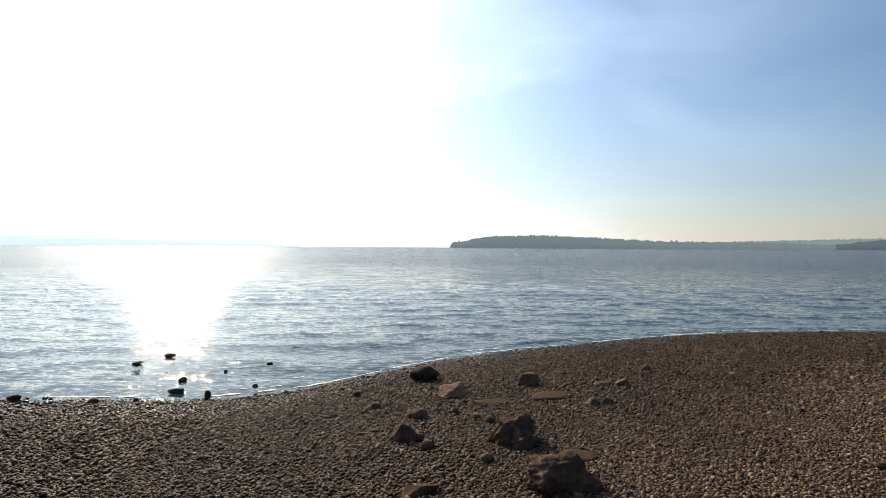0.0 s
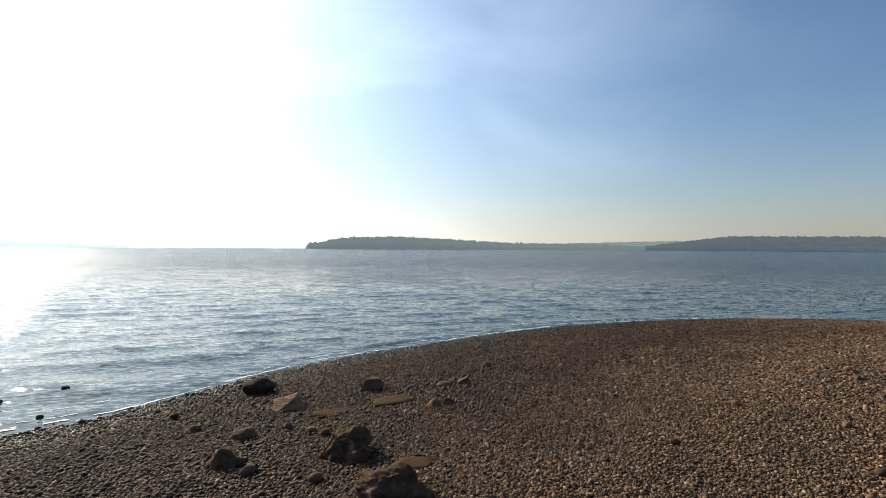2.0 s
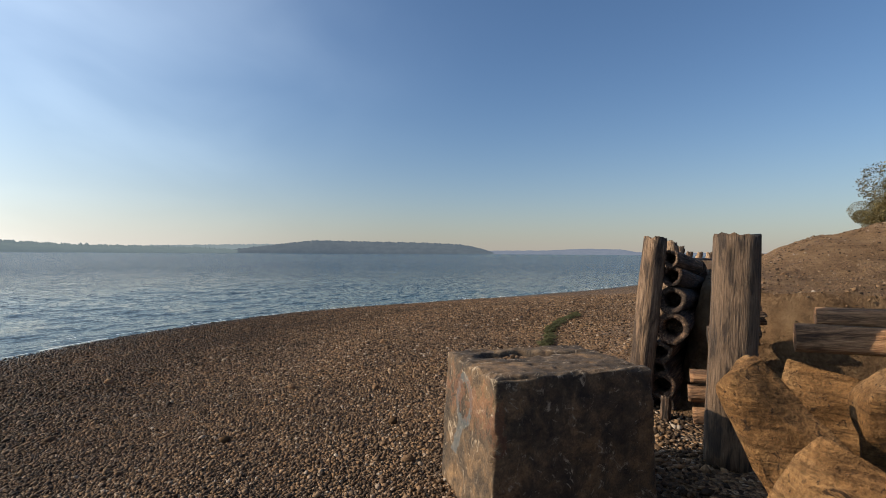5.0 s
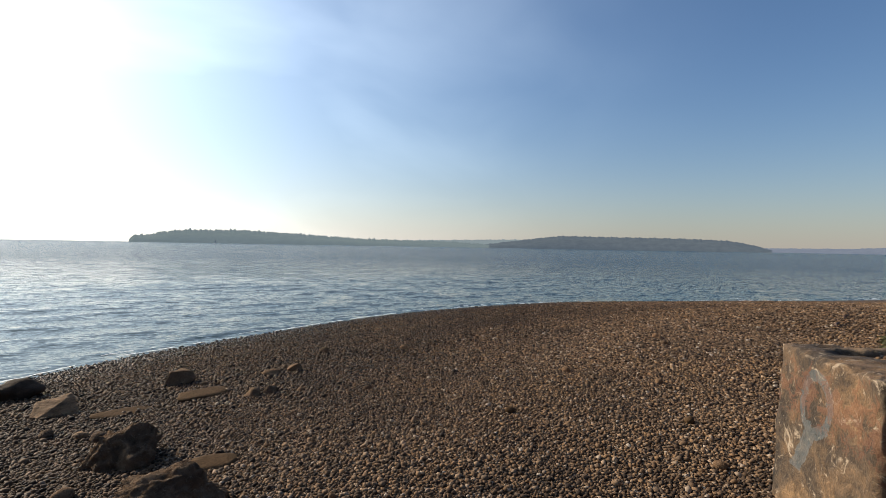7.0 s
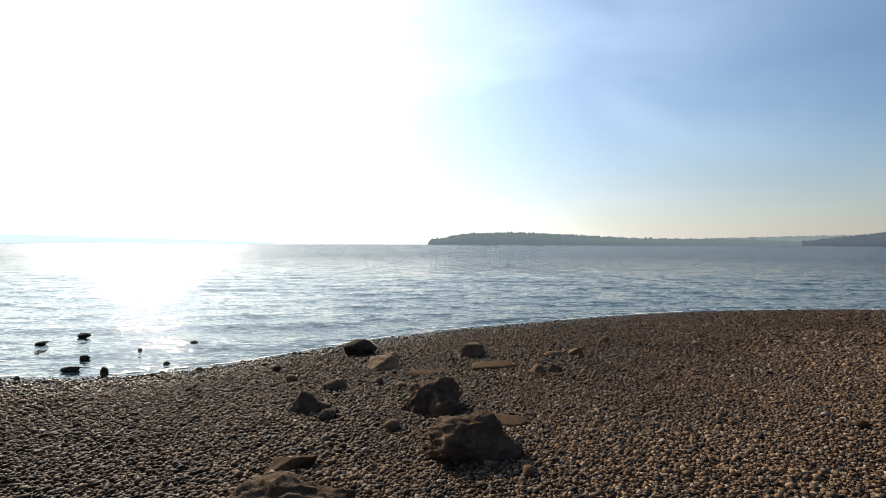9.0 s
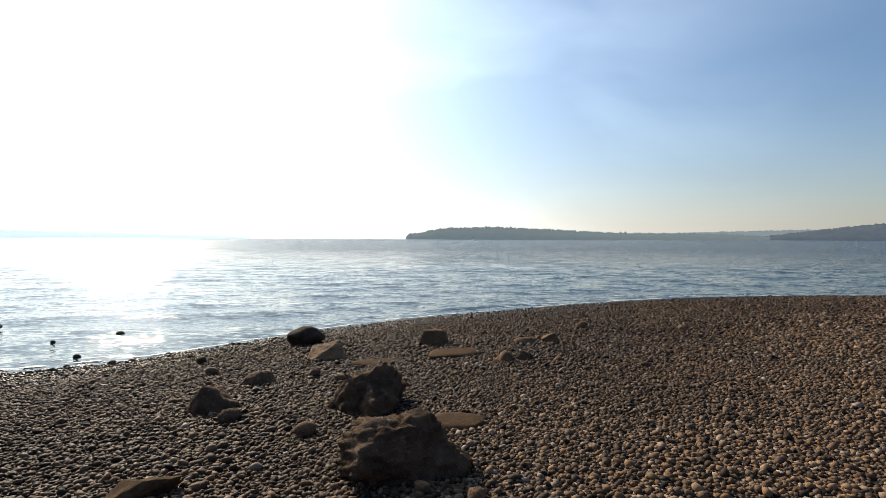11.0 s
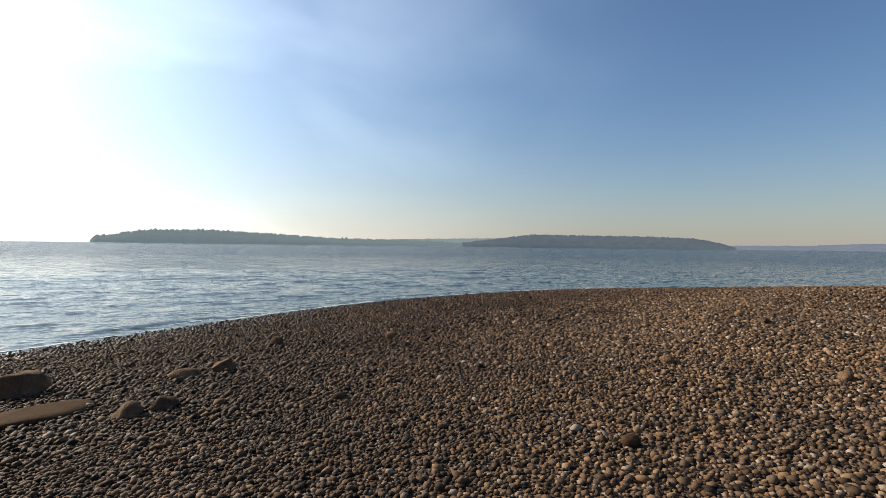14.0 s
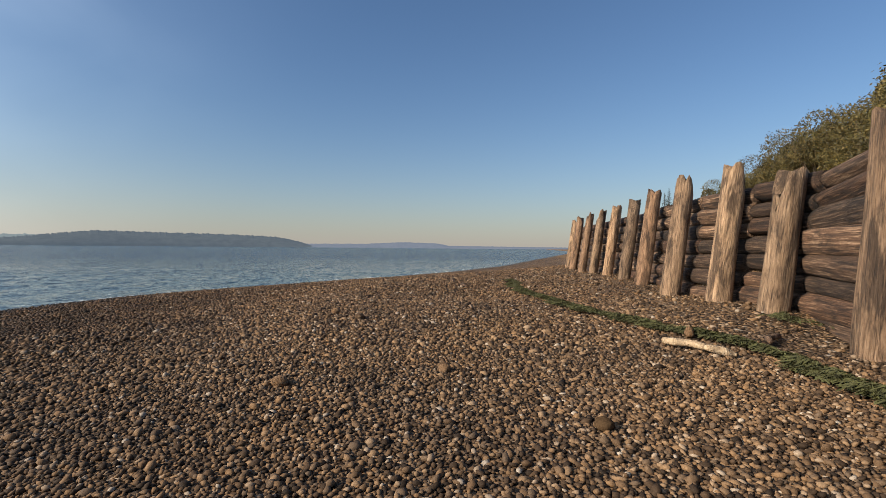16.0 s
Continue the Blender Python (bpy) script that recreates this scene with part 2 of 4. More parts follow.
    if island:
        bump(n, l, b, fine.outputs["Fac"], 0.3, 0.004)
    else:
        hgt = n.new("ShaderNodeMath")
        hgt.operation = "MULTIPLY"
        l.new(vor.outputs["Distance"], hgt.inputs[0])
        stony = n.new("ShaderNodeMapRange")
        stony.inputs["From Min"].default_value, stony.inputs["From Max"].default_value = -0.3, 0.1
        stony.inputs["To Min"].default_value, stony.inputs["To Max"].default_value = -1.0, -0.12
        l.new(sep.outputs["Z"], stony.inputs["Value"])
        l.new(stony.outputs["Result"], hgt.inputs[1])
        bump(n, l, b, hgt.outputs["Value"], 1.0, 0.05)
    return m


def earth_material():
    """The one ground sheet: gravel on the beach, dry brown earth on the bank behind the timber wall."""
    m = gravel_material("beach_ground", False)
    n, l = m.node_tree.nodes, m.node_tree.links
    b = n["Principled BSDF"]
    pos = n.new("ShaderNodeNewGeometry").outputs["Position"]
    sep = n.new("ShaderNodeSeparateXYZ")
    l.new(pos, sep.inputs["Vector"])
    up = n.new("ShaderNodeMapRange")
    up.inputs["From Min"].default_value, up.inputs["From Max"].default_value = 0.15, 0.45
    l.new(sep.outputs["Z"], up.inputs["Value"])
    inland = n.new("ShaderNodeMath")
    inland.operation = "MULTIPLY"
    for k, (axis, sign, edge) in enumerate((("X", "GREATER_THAN", 9.25), ("Y", "LESS_THAN", 1.75))):
        cmp = n.new("ShaderNodeMath")
        cmp.operation = sign
        l.new(sep.outputs[axis], cmp.inputs[0])
        cmp.inputs[1].default_value = edge
        l.new(cmp.outputs["Value"], inland.inputs[k])
    either = n.new("ShaderNodeMath")
    either.operation = "MAXIMUM"
    l.new(up.outputs["Result"], either.inputs[0])
    l.new(inland.outputs["Value"], either.inputs[1])
    t = tex_noise(n, l, pos, 2.2, 8, 0.75, 0.3)
    rough_earth = n.new("ShaderNodeMath")
    rough_earth.operation = "MULTIPLY"
    l.new(tex_noise(n, l, pos, 7.0, 8, 0.75, 0.2).outputs["Fac"], rough_earth.inputs[0])
    l.new(either.outputs["Value"], rough_earth.inputs[1])
    bump(n, l, b, rough_earth.outputs["Value"], 1.0, 0.14, b.inputs["Normal"].links[0].from_socket)
    c = ramp(n, ((0.3, (0.075, 0.044, 0.022)), (0.5, (0.18, 0.11, 0.058)), (0.75, (0.27, 0.18, 0.1))))
    l.new(t.outputs["Fac"], c.inputs["Fac"])
    old = b.inputs["Base Color"].links[0].from_socket
    l.new(blend(n, l, either.outputs["Value"], old, c.outputs["Color"]), b.inputs["Base Color"])
    return m


def water_material():
    """Wind-rippled sea: every size of ripple tips the surface by its own small slope."""
    m, n, l, b = material("sea_water", 0.06)
    geo = n.new("ShaderNodeNewGeometry")
    pos, total = geo.outputs["Position"], geo.outputs["Normal"]
    # calmer in the lee of the beach, rougher out in the wind
    out = n.new("ShaderNodeVectorMath")
    out.operation = "DISTANCE"
    l.new(pos, out.inputs[0])
    out.inputs[1].default_value = (5.0, 6.0, WATER)
    breeze = n.new("ShaderNodeMapRange")
    breeze.interpolation_type = "SMOOTHSTEP"
    breeze.inputs["From Min"].default_value, breeze.inputs["From Max"].default_value = 8.0, 115.0
    breeze.inputs["To Min"].default_value, breeze.inputs["To Max"].default_value = 0.38, 1.9
    l.new(out.outputs["Value"], breeze.inputs["Value"])
    ruffled = n.new("ShaderNodeMapRange")
    ruffled.inputs["From Min"].default_value, ruffled.inputs["From Max"].default_value = 0.38, 1.9
    l.new(breeze.outputs["Result"], ruffled.inputs["Value"])
    l.new(blend(n, l, ruffled.outputs["Result"], (0.9, 0.95, 0.9), (0.7, 0.8, 0.9)), b.inputs["Specular Tint"])
    l.new(blend(n, l, ruffled.outputs["Result"], (0.012, 0.032, 0.036), (0.022, 0.05, 0.088)), b.inputs["Base Color"])
    dull = n.new("ShaderNodeMapRange")
    dull.inputs["To Min"].default_value, dull.inputs["To Max"].default_value = 0.05, 0.16
    l.new(ruffled.outputs["Result"], dull.inputs["Value"])
    l.new(dull.outputs["Result"], b.inputs["Roughness"])
    mirror = n.new("ShaderNodeMapRange")
    mirror.inputs["To Min"].default_value, mirror.inputs["To Max"].default_value = 1.2, 1.065
    l.new(ruffled.outputs["Result"], mirror.inputs["Value"])
    l.new(mirror.outputs["Result"], b.inputs["IOR"])
    for angle, scale, stretch, slope in ((12, 0.5, 0.35, 0.2), (-8, 2.3, 0.3, 0.5), (12, 6.0, 0.34, 1.05), (-14, 14.0, 0.42, 1.0), (30, 30.0, 0.6, 0.4)):
        mp = n.new("ShaderNodeMapping")
        mp.inputs["Rotation"].default_value = (0, 0, radians(angle))
        mp.inputs["Scale"].default_value = (stretch, 1, 1)
        l.new(pos, mp.inputs["Vector"])
        t = tex_noise(n, l, mp.outputs["Vector"], scale, 2, 0.5, 0.4)
        sub = n.new("ShaderNodeVectorMath")
        sub.operation = "SUBTRACT"
        l.new(t.outputs["Color"], sub.inputs[0])
        sub.inputs[1].default_value = (0.5, 0.5, 0.5)
        wind = n.new("ShaderNodeVectorMath")
        wind.operation = "SCALE"
        l.new(sub.outputs["Vector"], wind.inputs[0])
        l.new(breeze.outputs["Result"], wind.inputs["Scale"])
        mul = n.new("ShaderNodeVectorMath")
        mul.operation = "MULTIPLY_ADD"
        l.new(wind.outputs["Vector"], mul.inputs[0])
        mul.inputs[1].default_value = (slope * 0.75, slope * 1.15, 0.0)
        l.new(total, mul.inputs[2])
        total = mul.outputs["Vector"]
    unit = n.new("ShaderNodeVectorMath")
    unit.operation = "NORMALIZE"
    l.new(total, unit.inputs[0])
    l.new(unit.outputs["Vector"], b.inputs["Normal"])
    return m


def haze_glow_material(name, land, haze, amount):
    """Far land: dark woods, with the sunlit haze before them painted on as an even glow."""
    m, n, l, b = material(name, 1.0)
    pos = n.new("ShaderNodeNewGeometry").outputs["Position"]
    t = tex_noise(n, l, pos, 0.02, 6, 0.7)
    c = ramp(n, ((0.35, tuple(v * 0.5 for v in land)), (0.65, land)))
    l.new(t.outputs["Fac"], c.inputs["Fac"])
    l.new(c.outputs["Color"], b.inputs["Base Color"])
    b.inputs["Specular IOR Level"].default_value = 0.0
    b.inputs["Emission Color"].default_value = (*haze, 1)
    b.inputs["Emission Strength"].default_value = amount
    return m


M_GROUND = earth_material()
M_PEBBLE = gravel_material("beach_pebbles", True)
M_WATER = water_material()
M_ROCK = stone("dark_barnacled_rock", (0.06, 0.038, 0.024), (0.14, 0.09, 0.056), (0.22, 0.15, 0.096), 12, 0.92, 0.1, (0.23, 0.18, 0.125), 0.1)
M_WETROCK = stone("wet_dark_rock", (0.022, 0.015, 0.011), (0.055, 0.037, 0.026), (0.1, 0.068, 0.046), 8, 0.8, 0.04, None, 0.08)
M_TAN = stone("tan_sandstone", (0.14, 0.082, 0.045), (0.25, 0.155, 0.088), (0.34, 0.23, 0.14), 5, 0.85, 0.03, None, 0.2, 0.5)
M_BROWN = stone("brown_sandstone", (0.09, 0.054, 0.03), (0.17, 0.105, 0.06), (0.24, 0.155, 0.092), 6, 0.9, 0.03, None, 0.1)
M_SLAB = stone("brown_silty_slab", (0.05, 0.031, 0.016), (0.078, 0.048, 0.026), (0.105, 0.067, 0.037), 4, 0.95, 0.012, None, 0.05)
M_BOULDER = stone("orange_brown_boulder", (0.085, 0.046, 0.02), (0.19, 0.106, 0.048), (0.27, 0.165, 0.084), 3.6, 0.92, 0.08, (0.045, 0.028, 0.018), 0.1, 0.8)
M_PILE = timber("weathered_pile", (0.06, 0.04, 0.026), (0.25, 0.17, 0.108), (0.44, 0.325, 0.22), 0.5, 0.85, 1.6)
M_POST = timber("grey_brown_post", (0.03, 0.019, 0.012), (0.125, 0.08, 0.049), (0.21, 0.145, 0.095), 0.0, 0.85, 2.0)
M_LOG = timber("weathered_log", (0.014, 0.01, 0.008), (0.07, 0.043, 0.028), (0.28, 0.21, 0.155))
# red-brown wood, its colour lightened so that shaded crib timbers look sunlit
M_RED_LIT = timber("sunlit_red_brown_timber", (0.1, 0.05, 0.024), (0.3, 0.16, 0.08), (0.46, 0.28, 0.15), 0.0, 0.85, 1.8)
M_HOLLOW = plain("dark_rotten_core", (0.02, 0.014, 0.01), 0.95, 30, 0.6, 0.02)
M_DRIFT = timber("bleached_driftwood", (0.28, 0.19, 0.11), (0.46, 0.34, 0.22), (0.56, 0.44, 0.3), 0.0)
M_WEED = plain("green_eelgrass", (0.055, 0.056, 0.016), 0.85, 20, 0.6, 0.004)
M_CONIFER = plain("conifer_needles", (0.03, 0.04, 0.02), 0.8, 3, 0.5, 0.002)
M_TWIG = plain("grey_brown_twigs", (0.14, 0.1, 0.07), 0.9, 12, 0.4, 0.004)
M_SAIL = plain("white_sailcloth", (0.8, 0.8, 0.78), 0.8, 2, 0.05, 0.001)


# ---- shared shapes ----
def mesh_from(name, bm, mat=None, smooth=True):
    me = bpy.data.meshes.new(name)
    bm.to_mesh(me)
    bm.free()
    if smooth:
        me.polygons.foreach_set("use_smooth", [True] * len(me.polygons))
    if mat:
        me.materials.append(mat)
    return me


def part(name, bm, mat, parent, label="", smooth=True):
    ob = new(name, mesh_from(name, bm, mat, smooth))
    ob.parent = parent
    if label:
        tagged(ob, label)
    return ob


def thing(name, place, label, category, group="", kind="", turn=(0, 0, 0)):
    ob = new(name)
    ob.matrix_world = pose(*place, *turn)
    return tagged(ob, label, category, group, kind)


SHORE_X = np.array([-400, -60, -10, -7.4, -4.6, -3.3, -2.4, -1.2, 0, 2, 4.4, 6.8, 9.5, 12.4, 15, 18, 21, 25, 29, 34, 40, 48, 66, 94, 400], float)
SHORE_Y = np.array([-60, 4, 11, 11.1, 11.3, 12.2, 13.2, 14.6, 15.8, 17.0, 18.2, 19.4, 20.6, 21.4, 21.7, 21.9, 21.8, 20.8, 19.2, 17.5, 15.6, 13.2, 9.9, 7.7, -20], float)
WALL_X = np.array([8.6, 9.6, 11.3, 12.8, 14.2, 16.5, 19.0, 21, 22.7, 24.3, 26.3, 28.8, 31, 33.5, 36, 45], float)
WALL_Y = np.array([2.05, 2.1, 2.2, 2.42, 2.85, 2.93, 2.97, 3.22, 3.5, 3.77, 4.0, 4.05, 3.9, 3.6, 3.25, 1.2], float)


def shore_y(x):
    return sum(np.interp(np.asarray(x, float) + d, SHORE_X, SHORE_Y) for d in (-1.2, -0.6, 0, 0.6, 1.2)) / 5


def wall_y(x):
    return np.interp(x, WALL_X, WALL_Y)


def step(e0, e1, v):
    t = np.clip((np.asarray(v, float) - e0) / (e1 - e0), 0, 1)
    return t * t * (3 - 2 * t)


def ground_z(x, y):
    """The height of the beach, the bank that the path comes down and the filled ground behind the timber wall."""
    x, y = np.asarray(x, float), np.asarray(y, float)
    d = shore_y(x) - y
    rise = (0.066 + 0.013 * step(5, 10, x)) * np.minimum(d, 12) + 0.013 * np.clip(d - 12, 0, 18)
    z = WATER + np.where(d > 0, rise, 0.09 * np.maximum(d, -60))
    z = z + 0.2 * step(2.4, 0.3, y - wall_y(x)) * step(9.6, 11.6, x) * step(60, 40, x)
    z = z + 0.03 * np.sin(x * 0.9 + y * 0.5) * np.sin(y * 0.8 - x * 0.3) * step(0.5, 4, d)
    z = z + 1.12 * step(2.3, 0.1, y) * step(4.2, 2.2, x)
    fill = step(-0.35, -0.75, y - wall_y(x)) * step(9.3, 9.75, x + 0.25 * np.minimum(y, 0) - 0.55 * step(0.6, 1.1, y)) * step(46, 34, x)
    level = 0.62 + 0.2 * step(9.5, 13, x) + (0.75 * step(0.9, -0.7, y) + 0.4 * step(-0.7, -2.4, y)) * step(11.5, 15.5, x) + 0.3 * np.clip(-3.0 - y, 0, 14) * step(13, 17, x)
    level = level + 0.05 * np.sin(x * 2.3 + 1.7 * np.sin(y * 2.1)) * np.sin(y * 3.1 + np.sin(x * 1.9)) * step(1.2, 0.2, y)
    z = z + fill * (np.maximum(level - z, 0))
    return z


# ---- setting ----
def grid_sheet(name, xs, ys, heights, mat):
    nx, ny = len(xs), len(ys)
    gx, gy = np.meshgrid(xs, ys)
    co = np.stack([gx, gy, heights(gx, gy)], -1).reshape(-1, 3)
    i = (np.arange(ny - 1)[:, None] * nx + np.arange(nx - 1)[None, :]).reshape(-1)
    faces = np.stack([i, i + 1, i + nx + 1, i + nx], -1)
    me = bpy.data.meshes.new(name)
    me.vertices.add(len(co))
    me.vertices.foreach_set("co", co.reshape(-1))
    me.loops.add(faces.size)
    me.loops.foreach_set("vertex_index", faces.reshape(-1))
    me.polygons.add(len(faces))
    me.polygons.foreach_set("loop_start", np.arange(len(faces)) * 4)
    me.update()
    me.polygons.foreach_set("use_smooth", [True] * len(faces))
    me.materials.append(mat)
    return new(name, me)


def graded(lo, hi, fine_lo, fine_hi, fine, grow=1.18):
    v = list(np.arange(fine_lo, fine_hi + fine / 2, fine))
    s, p = fine, v[-1]
    while p < hi:
        s *= grow
        p = min(hi, p + s)
        v.append(p)
    s, p, low = fine, fine_lo, []
    while p > lo:
        s *= grow
        p = max(lo, p - s)
        low.append(p)
    return np.array(low[::-1] + v)


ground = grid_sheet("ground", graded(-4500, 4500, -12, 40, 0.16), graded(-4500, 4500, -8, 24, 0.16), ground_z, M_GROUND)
tagged(ground, "grey-brown pebble beach sloping down to the sea", "beach", kind="structure")


SWELL = []
swell_rng = np.random.RandomState(7)
for _ in range(16):
    length, turn = swell_rng.uniform(0.9, 3.6), radians(-78 + swell_rng.normal(0, 22))
    SWELL.append((2 * math.pi / length * math.cos(turn), 2 * math.pi / length * math.sin(turn), swell_rng.uniform(0, 6.3), 0.0034 * length))


def waves(x, y):
    """Small wind waves that run on to the beach, dying out in the shallows and far out."""
    off = y - shore_y(x)
    h = sum(a * np.sin(kx * x + ky * y + p) for kx, ky, p, a in SWELL)
    roll = 0.035 * np.exp(-((off - 1.3) / 0.35) ** 2) * (0.6 + 0.4 * np.sin(0.5 * x))
    return WATER + step(130, 15, np.hypot(x, y - 14)) * h * step(-0.5, 3.5, off) + roll


water = grid_sheet("water", graded(-4600, 4600, -22, 45, 0.2), graded(-200, 4600, 8, 40, 0.2), waves, M_WATER)
tagged(water, "rippled blue-grey sea water glittering under the sun", "water", kind="structure")


def foam_mesh(seed):
    """Broken white edges where small waves run out on the pebbles."""
    rng = random.Random(seed)
    bm = bmesh.new()
    for line, (off, width, gap) in enumerate(((0.36, 0.1, 0.15), (0.8, 0.05, 0.4), (1.6, 0.06, 0.5))):
        x, last = -11.0, None
        while x < 60:
            stepping = 0.09 if x < 25 else 0.25
            on = noise.noise(Vector((x * 0.55, line * 7.0, 2.0))) + 0.5 * noise.noise(Vector((x * 2.7, line * 5.0, 8.0))) > gap - 0.25
            w = width * (0.35 + abs(noise.noise(Vector((x * 2.3, line * 3.0, 5.0)))) * 1.5)
            y = float(shore_y(x)) + off + 0.1 * noise.noise(Vector((x * 0.8, line, 0))) + 0.04 * noise.noise(Vector((x * 3.1, line, 9)))
            now = None
            if on:
                z0, z1 = (float(waves(x, y + d)) + 0.012 for d in (0, w))
                now = (bm.verts.new((x, y, z0)), bm.verts.new((x, y + w, z1)))
                if last:
                    bm.faces.new((last[0], now[0], now[1], last[1]))
            last = now
            x += stepping
    return bm


M_FOAM = plain("sea_foam", (0.62, 0.64, 0.65), 0.7, 14, 0.35, 0.01)
foam = new("foam", mesh_from("foam", foam_mesh(3), M_FOAM))
tagged(foam, "thin broken white foam along the water's edge", "foam", kind="stuff")


def ridge(name, label, stops, distance, mat, trees, seed):
    """A far wooded shore: bearings and elevations of its skyline, built as a thick ridge of land with treetops on it."""
    rng = np.random.RandomState(seed)
    br, el = np.array([s[0] for s in stops]), np.array([s[1] for s in stops])
    n = int((br[-1] - br[0]) * 22) + 2
    b = np.linspace(br[0], br[-1], n)
    h = np.tan(np.radians(np.interp(b, br, el))) * distance
    edge = np.minimum(1, np.minimum(b - br[0], br[-1] - b) * 2.0)
    tops = trees * edge * (rng.rand(n) ** 2 * 1.4 - 0.3 + 0.7 * np.sin(b * 9) * np.sin(b * 4.3))
    bm = bmesh.new()
    rows = []
    for depth, f in ((0, 0.0), (12, 0.22), (90, 0.62), (165, 0.9), (190, 1.0), (420, 0.5), (500, 0.0)):
        rows.append([bm.verts.new(((distance + depth) * math.sin(radians(a)), (distance + depth) * math.cos(radians(a)),
                                   WATER - (4 if f == 0 else 0) + max(0.3, hh + 1.5) * f + (tt if f == 1.0 else 0)))
                     for a, hh, tt in zip(b, h, tops)])
    for r0, r1 in zip(rows, rows[1:]):
        for i in range(n - 1):
            bm.faces.new((r0[i], r0[i + 1], r1[i + 1], r1[i]))
    ob = new(name, mesh_from(name, bm, mat, True))
    return tagged(ob, label, "far shore", kind="structure")


# every far shore glows in its haze colour, in place of lit air
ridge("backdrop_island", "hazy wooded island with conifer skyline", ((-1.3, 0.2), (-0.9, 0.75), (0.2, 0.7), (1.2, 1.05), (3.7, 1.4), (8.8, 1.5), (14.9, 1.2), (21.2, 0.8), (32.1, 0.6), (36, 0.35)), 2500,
      haze_glow_material("island_haze", (0.05, 0.06, 0.045), (0.3, 0.38, 0.42), 0.4), 5.5, 1)
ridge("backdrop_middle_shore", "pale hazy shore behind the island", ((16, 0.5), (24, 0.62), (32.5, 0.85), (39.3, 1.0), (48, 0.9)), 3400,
      haze_glow_material("middle_haze", (0.05, 0.06, 0.05), (0.33, 0.4, 0.44), 0.5), 4, 2)
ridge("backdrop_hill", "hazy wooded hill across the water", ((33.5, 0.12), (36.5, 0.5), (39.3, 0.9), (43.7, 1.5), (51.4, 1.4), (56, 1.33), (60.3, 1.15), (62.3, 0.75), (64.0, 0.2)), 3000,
      haze_glow_material("hill_haze", (0.05, 0.055, 0.05), (0.24, 0.31, 0.4), 0.27), 4, 3)
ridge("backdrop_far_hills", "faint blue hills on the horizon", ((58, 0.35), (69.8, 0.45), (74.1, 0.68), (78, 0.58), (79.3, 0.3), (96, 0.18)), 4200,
      haze_glow_material("far_haze", (0.06, 0.06, 0.06), (0.27, 0.33, 0.44), 0.45), 2, 4)
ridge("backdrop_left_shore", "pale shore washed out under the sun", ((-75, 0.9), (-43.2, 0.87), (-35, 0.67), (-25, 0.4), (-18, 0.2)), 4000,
      haze_glow_material("left_haze", (0.06, 0.07, 0.07), (0.66, 0.8, 0.87), 0.92), 4, 5)


# ---- rocks ----
def rock_bm(size, seed, jag=0.25, flat_top=0.0, detail=3, sharp=0.0, tilt=(0, 0, 0)):
    """A boulder of that size: a ball cut by random planes and roughened."""
    rng = random.Random(seed)
    bm = bmesh.new()
    bmesh.ops.create_icosphere(bm, subdivisions=detail, radius=1.0)
    cuts = [(Vector((rng.gauss(0, 1), rng.gauss(0, 1), rng.gauss(0, 0.7))).normalized(), rng.uniform(0.6, 0.9)) for _ in range(9)]
    if flat_top:
        cuts.append((Vector((0, 0, 1)), 1 - flat_top))
    o = Vector((rng.uniform(-50, 50), rng.uniform(-50, 50), 0))
    for v in bm.verts:
        p = v.co.copy()
        for nrm, dist in cuts:
            over = p.dot(nrm) - dist
            if over > 0:
                p -= nrm * over * (0.75 + 0.25 * sharp)
        p *= 1 + jag * (noise.noise(p * 1.6 + o) * 0.6 + noise.noise(p * 4.5 + o) * 0.3 + noise.noise(p * 11 + o) * 0.22 + noise.noise(p * 23 + o) * 0.12)
        v.co = Vector((p.x * size[0] / 2, p.y * size[1] / 2, p.z * size[2] / 2))
    bm.transform(Euler([radians(a) for a in tilt]).to_matrix().to_4x4())
    return bm


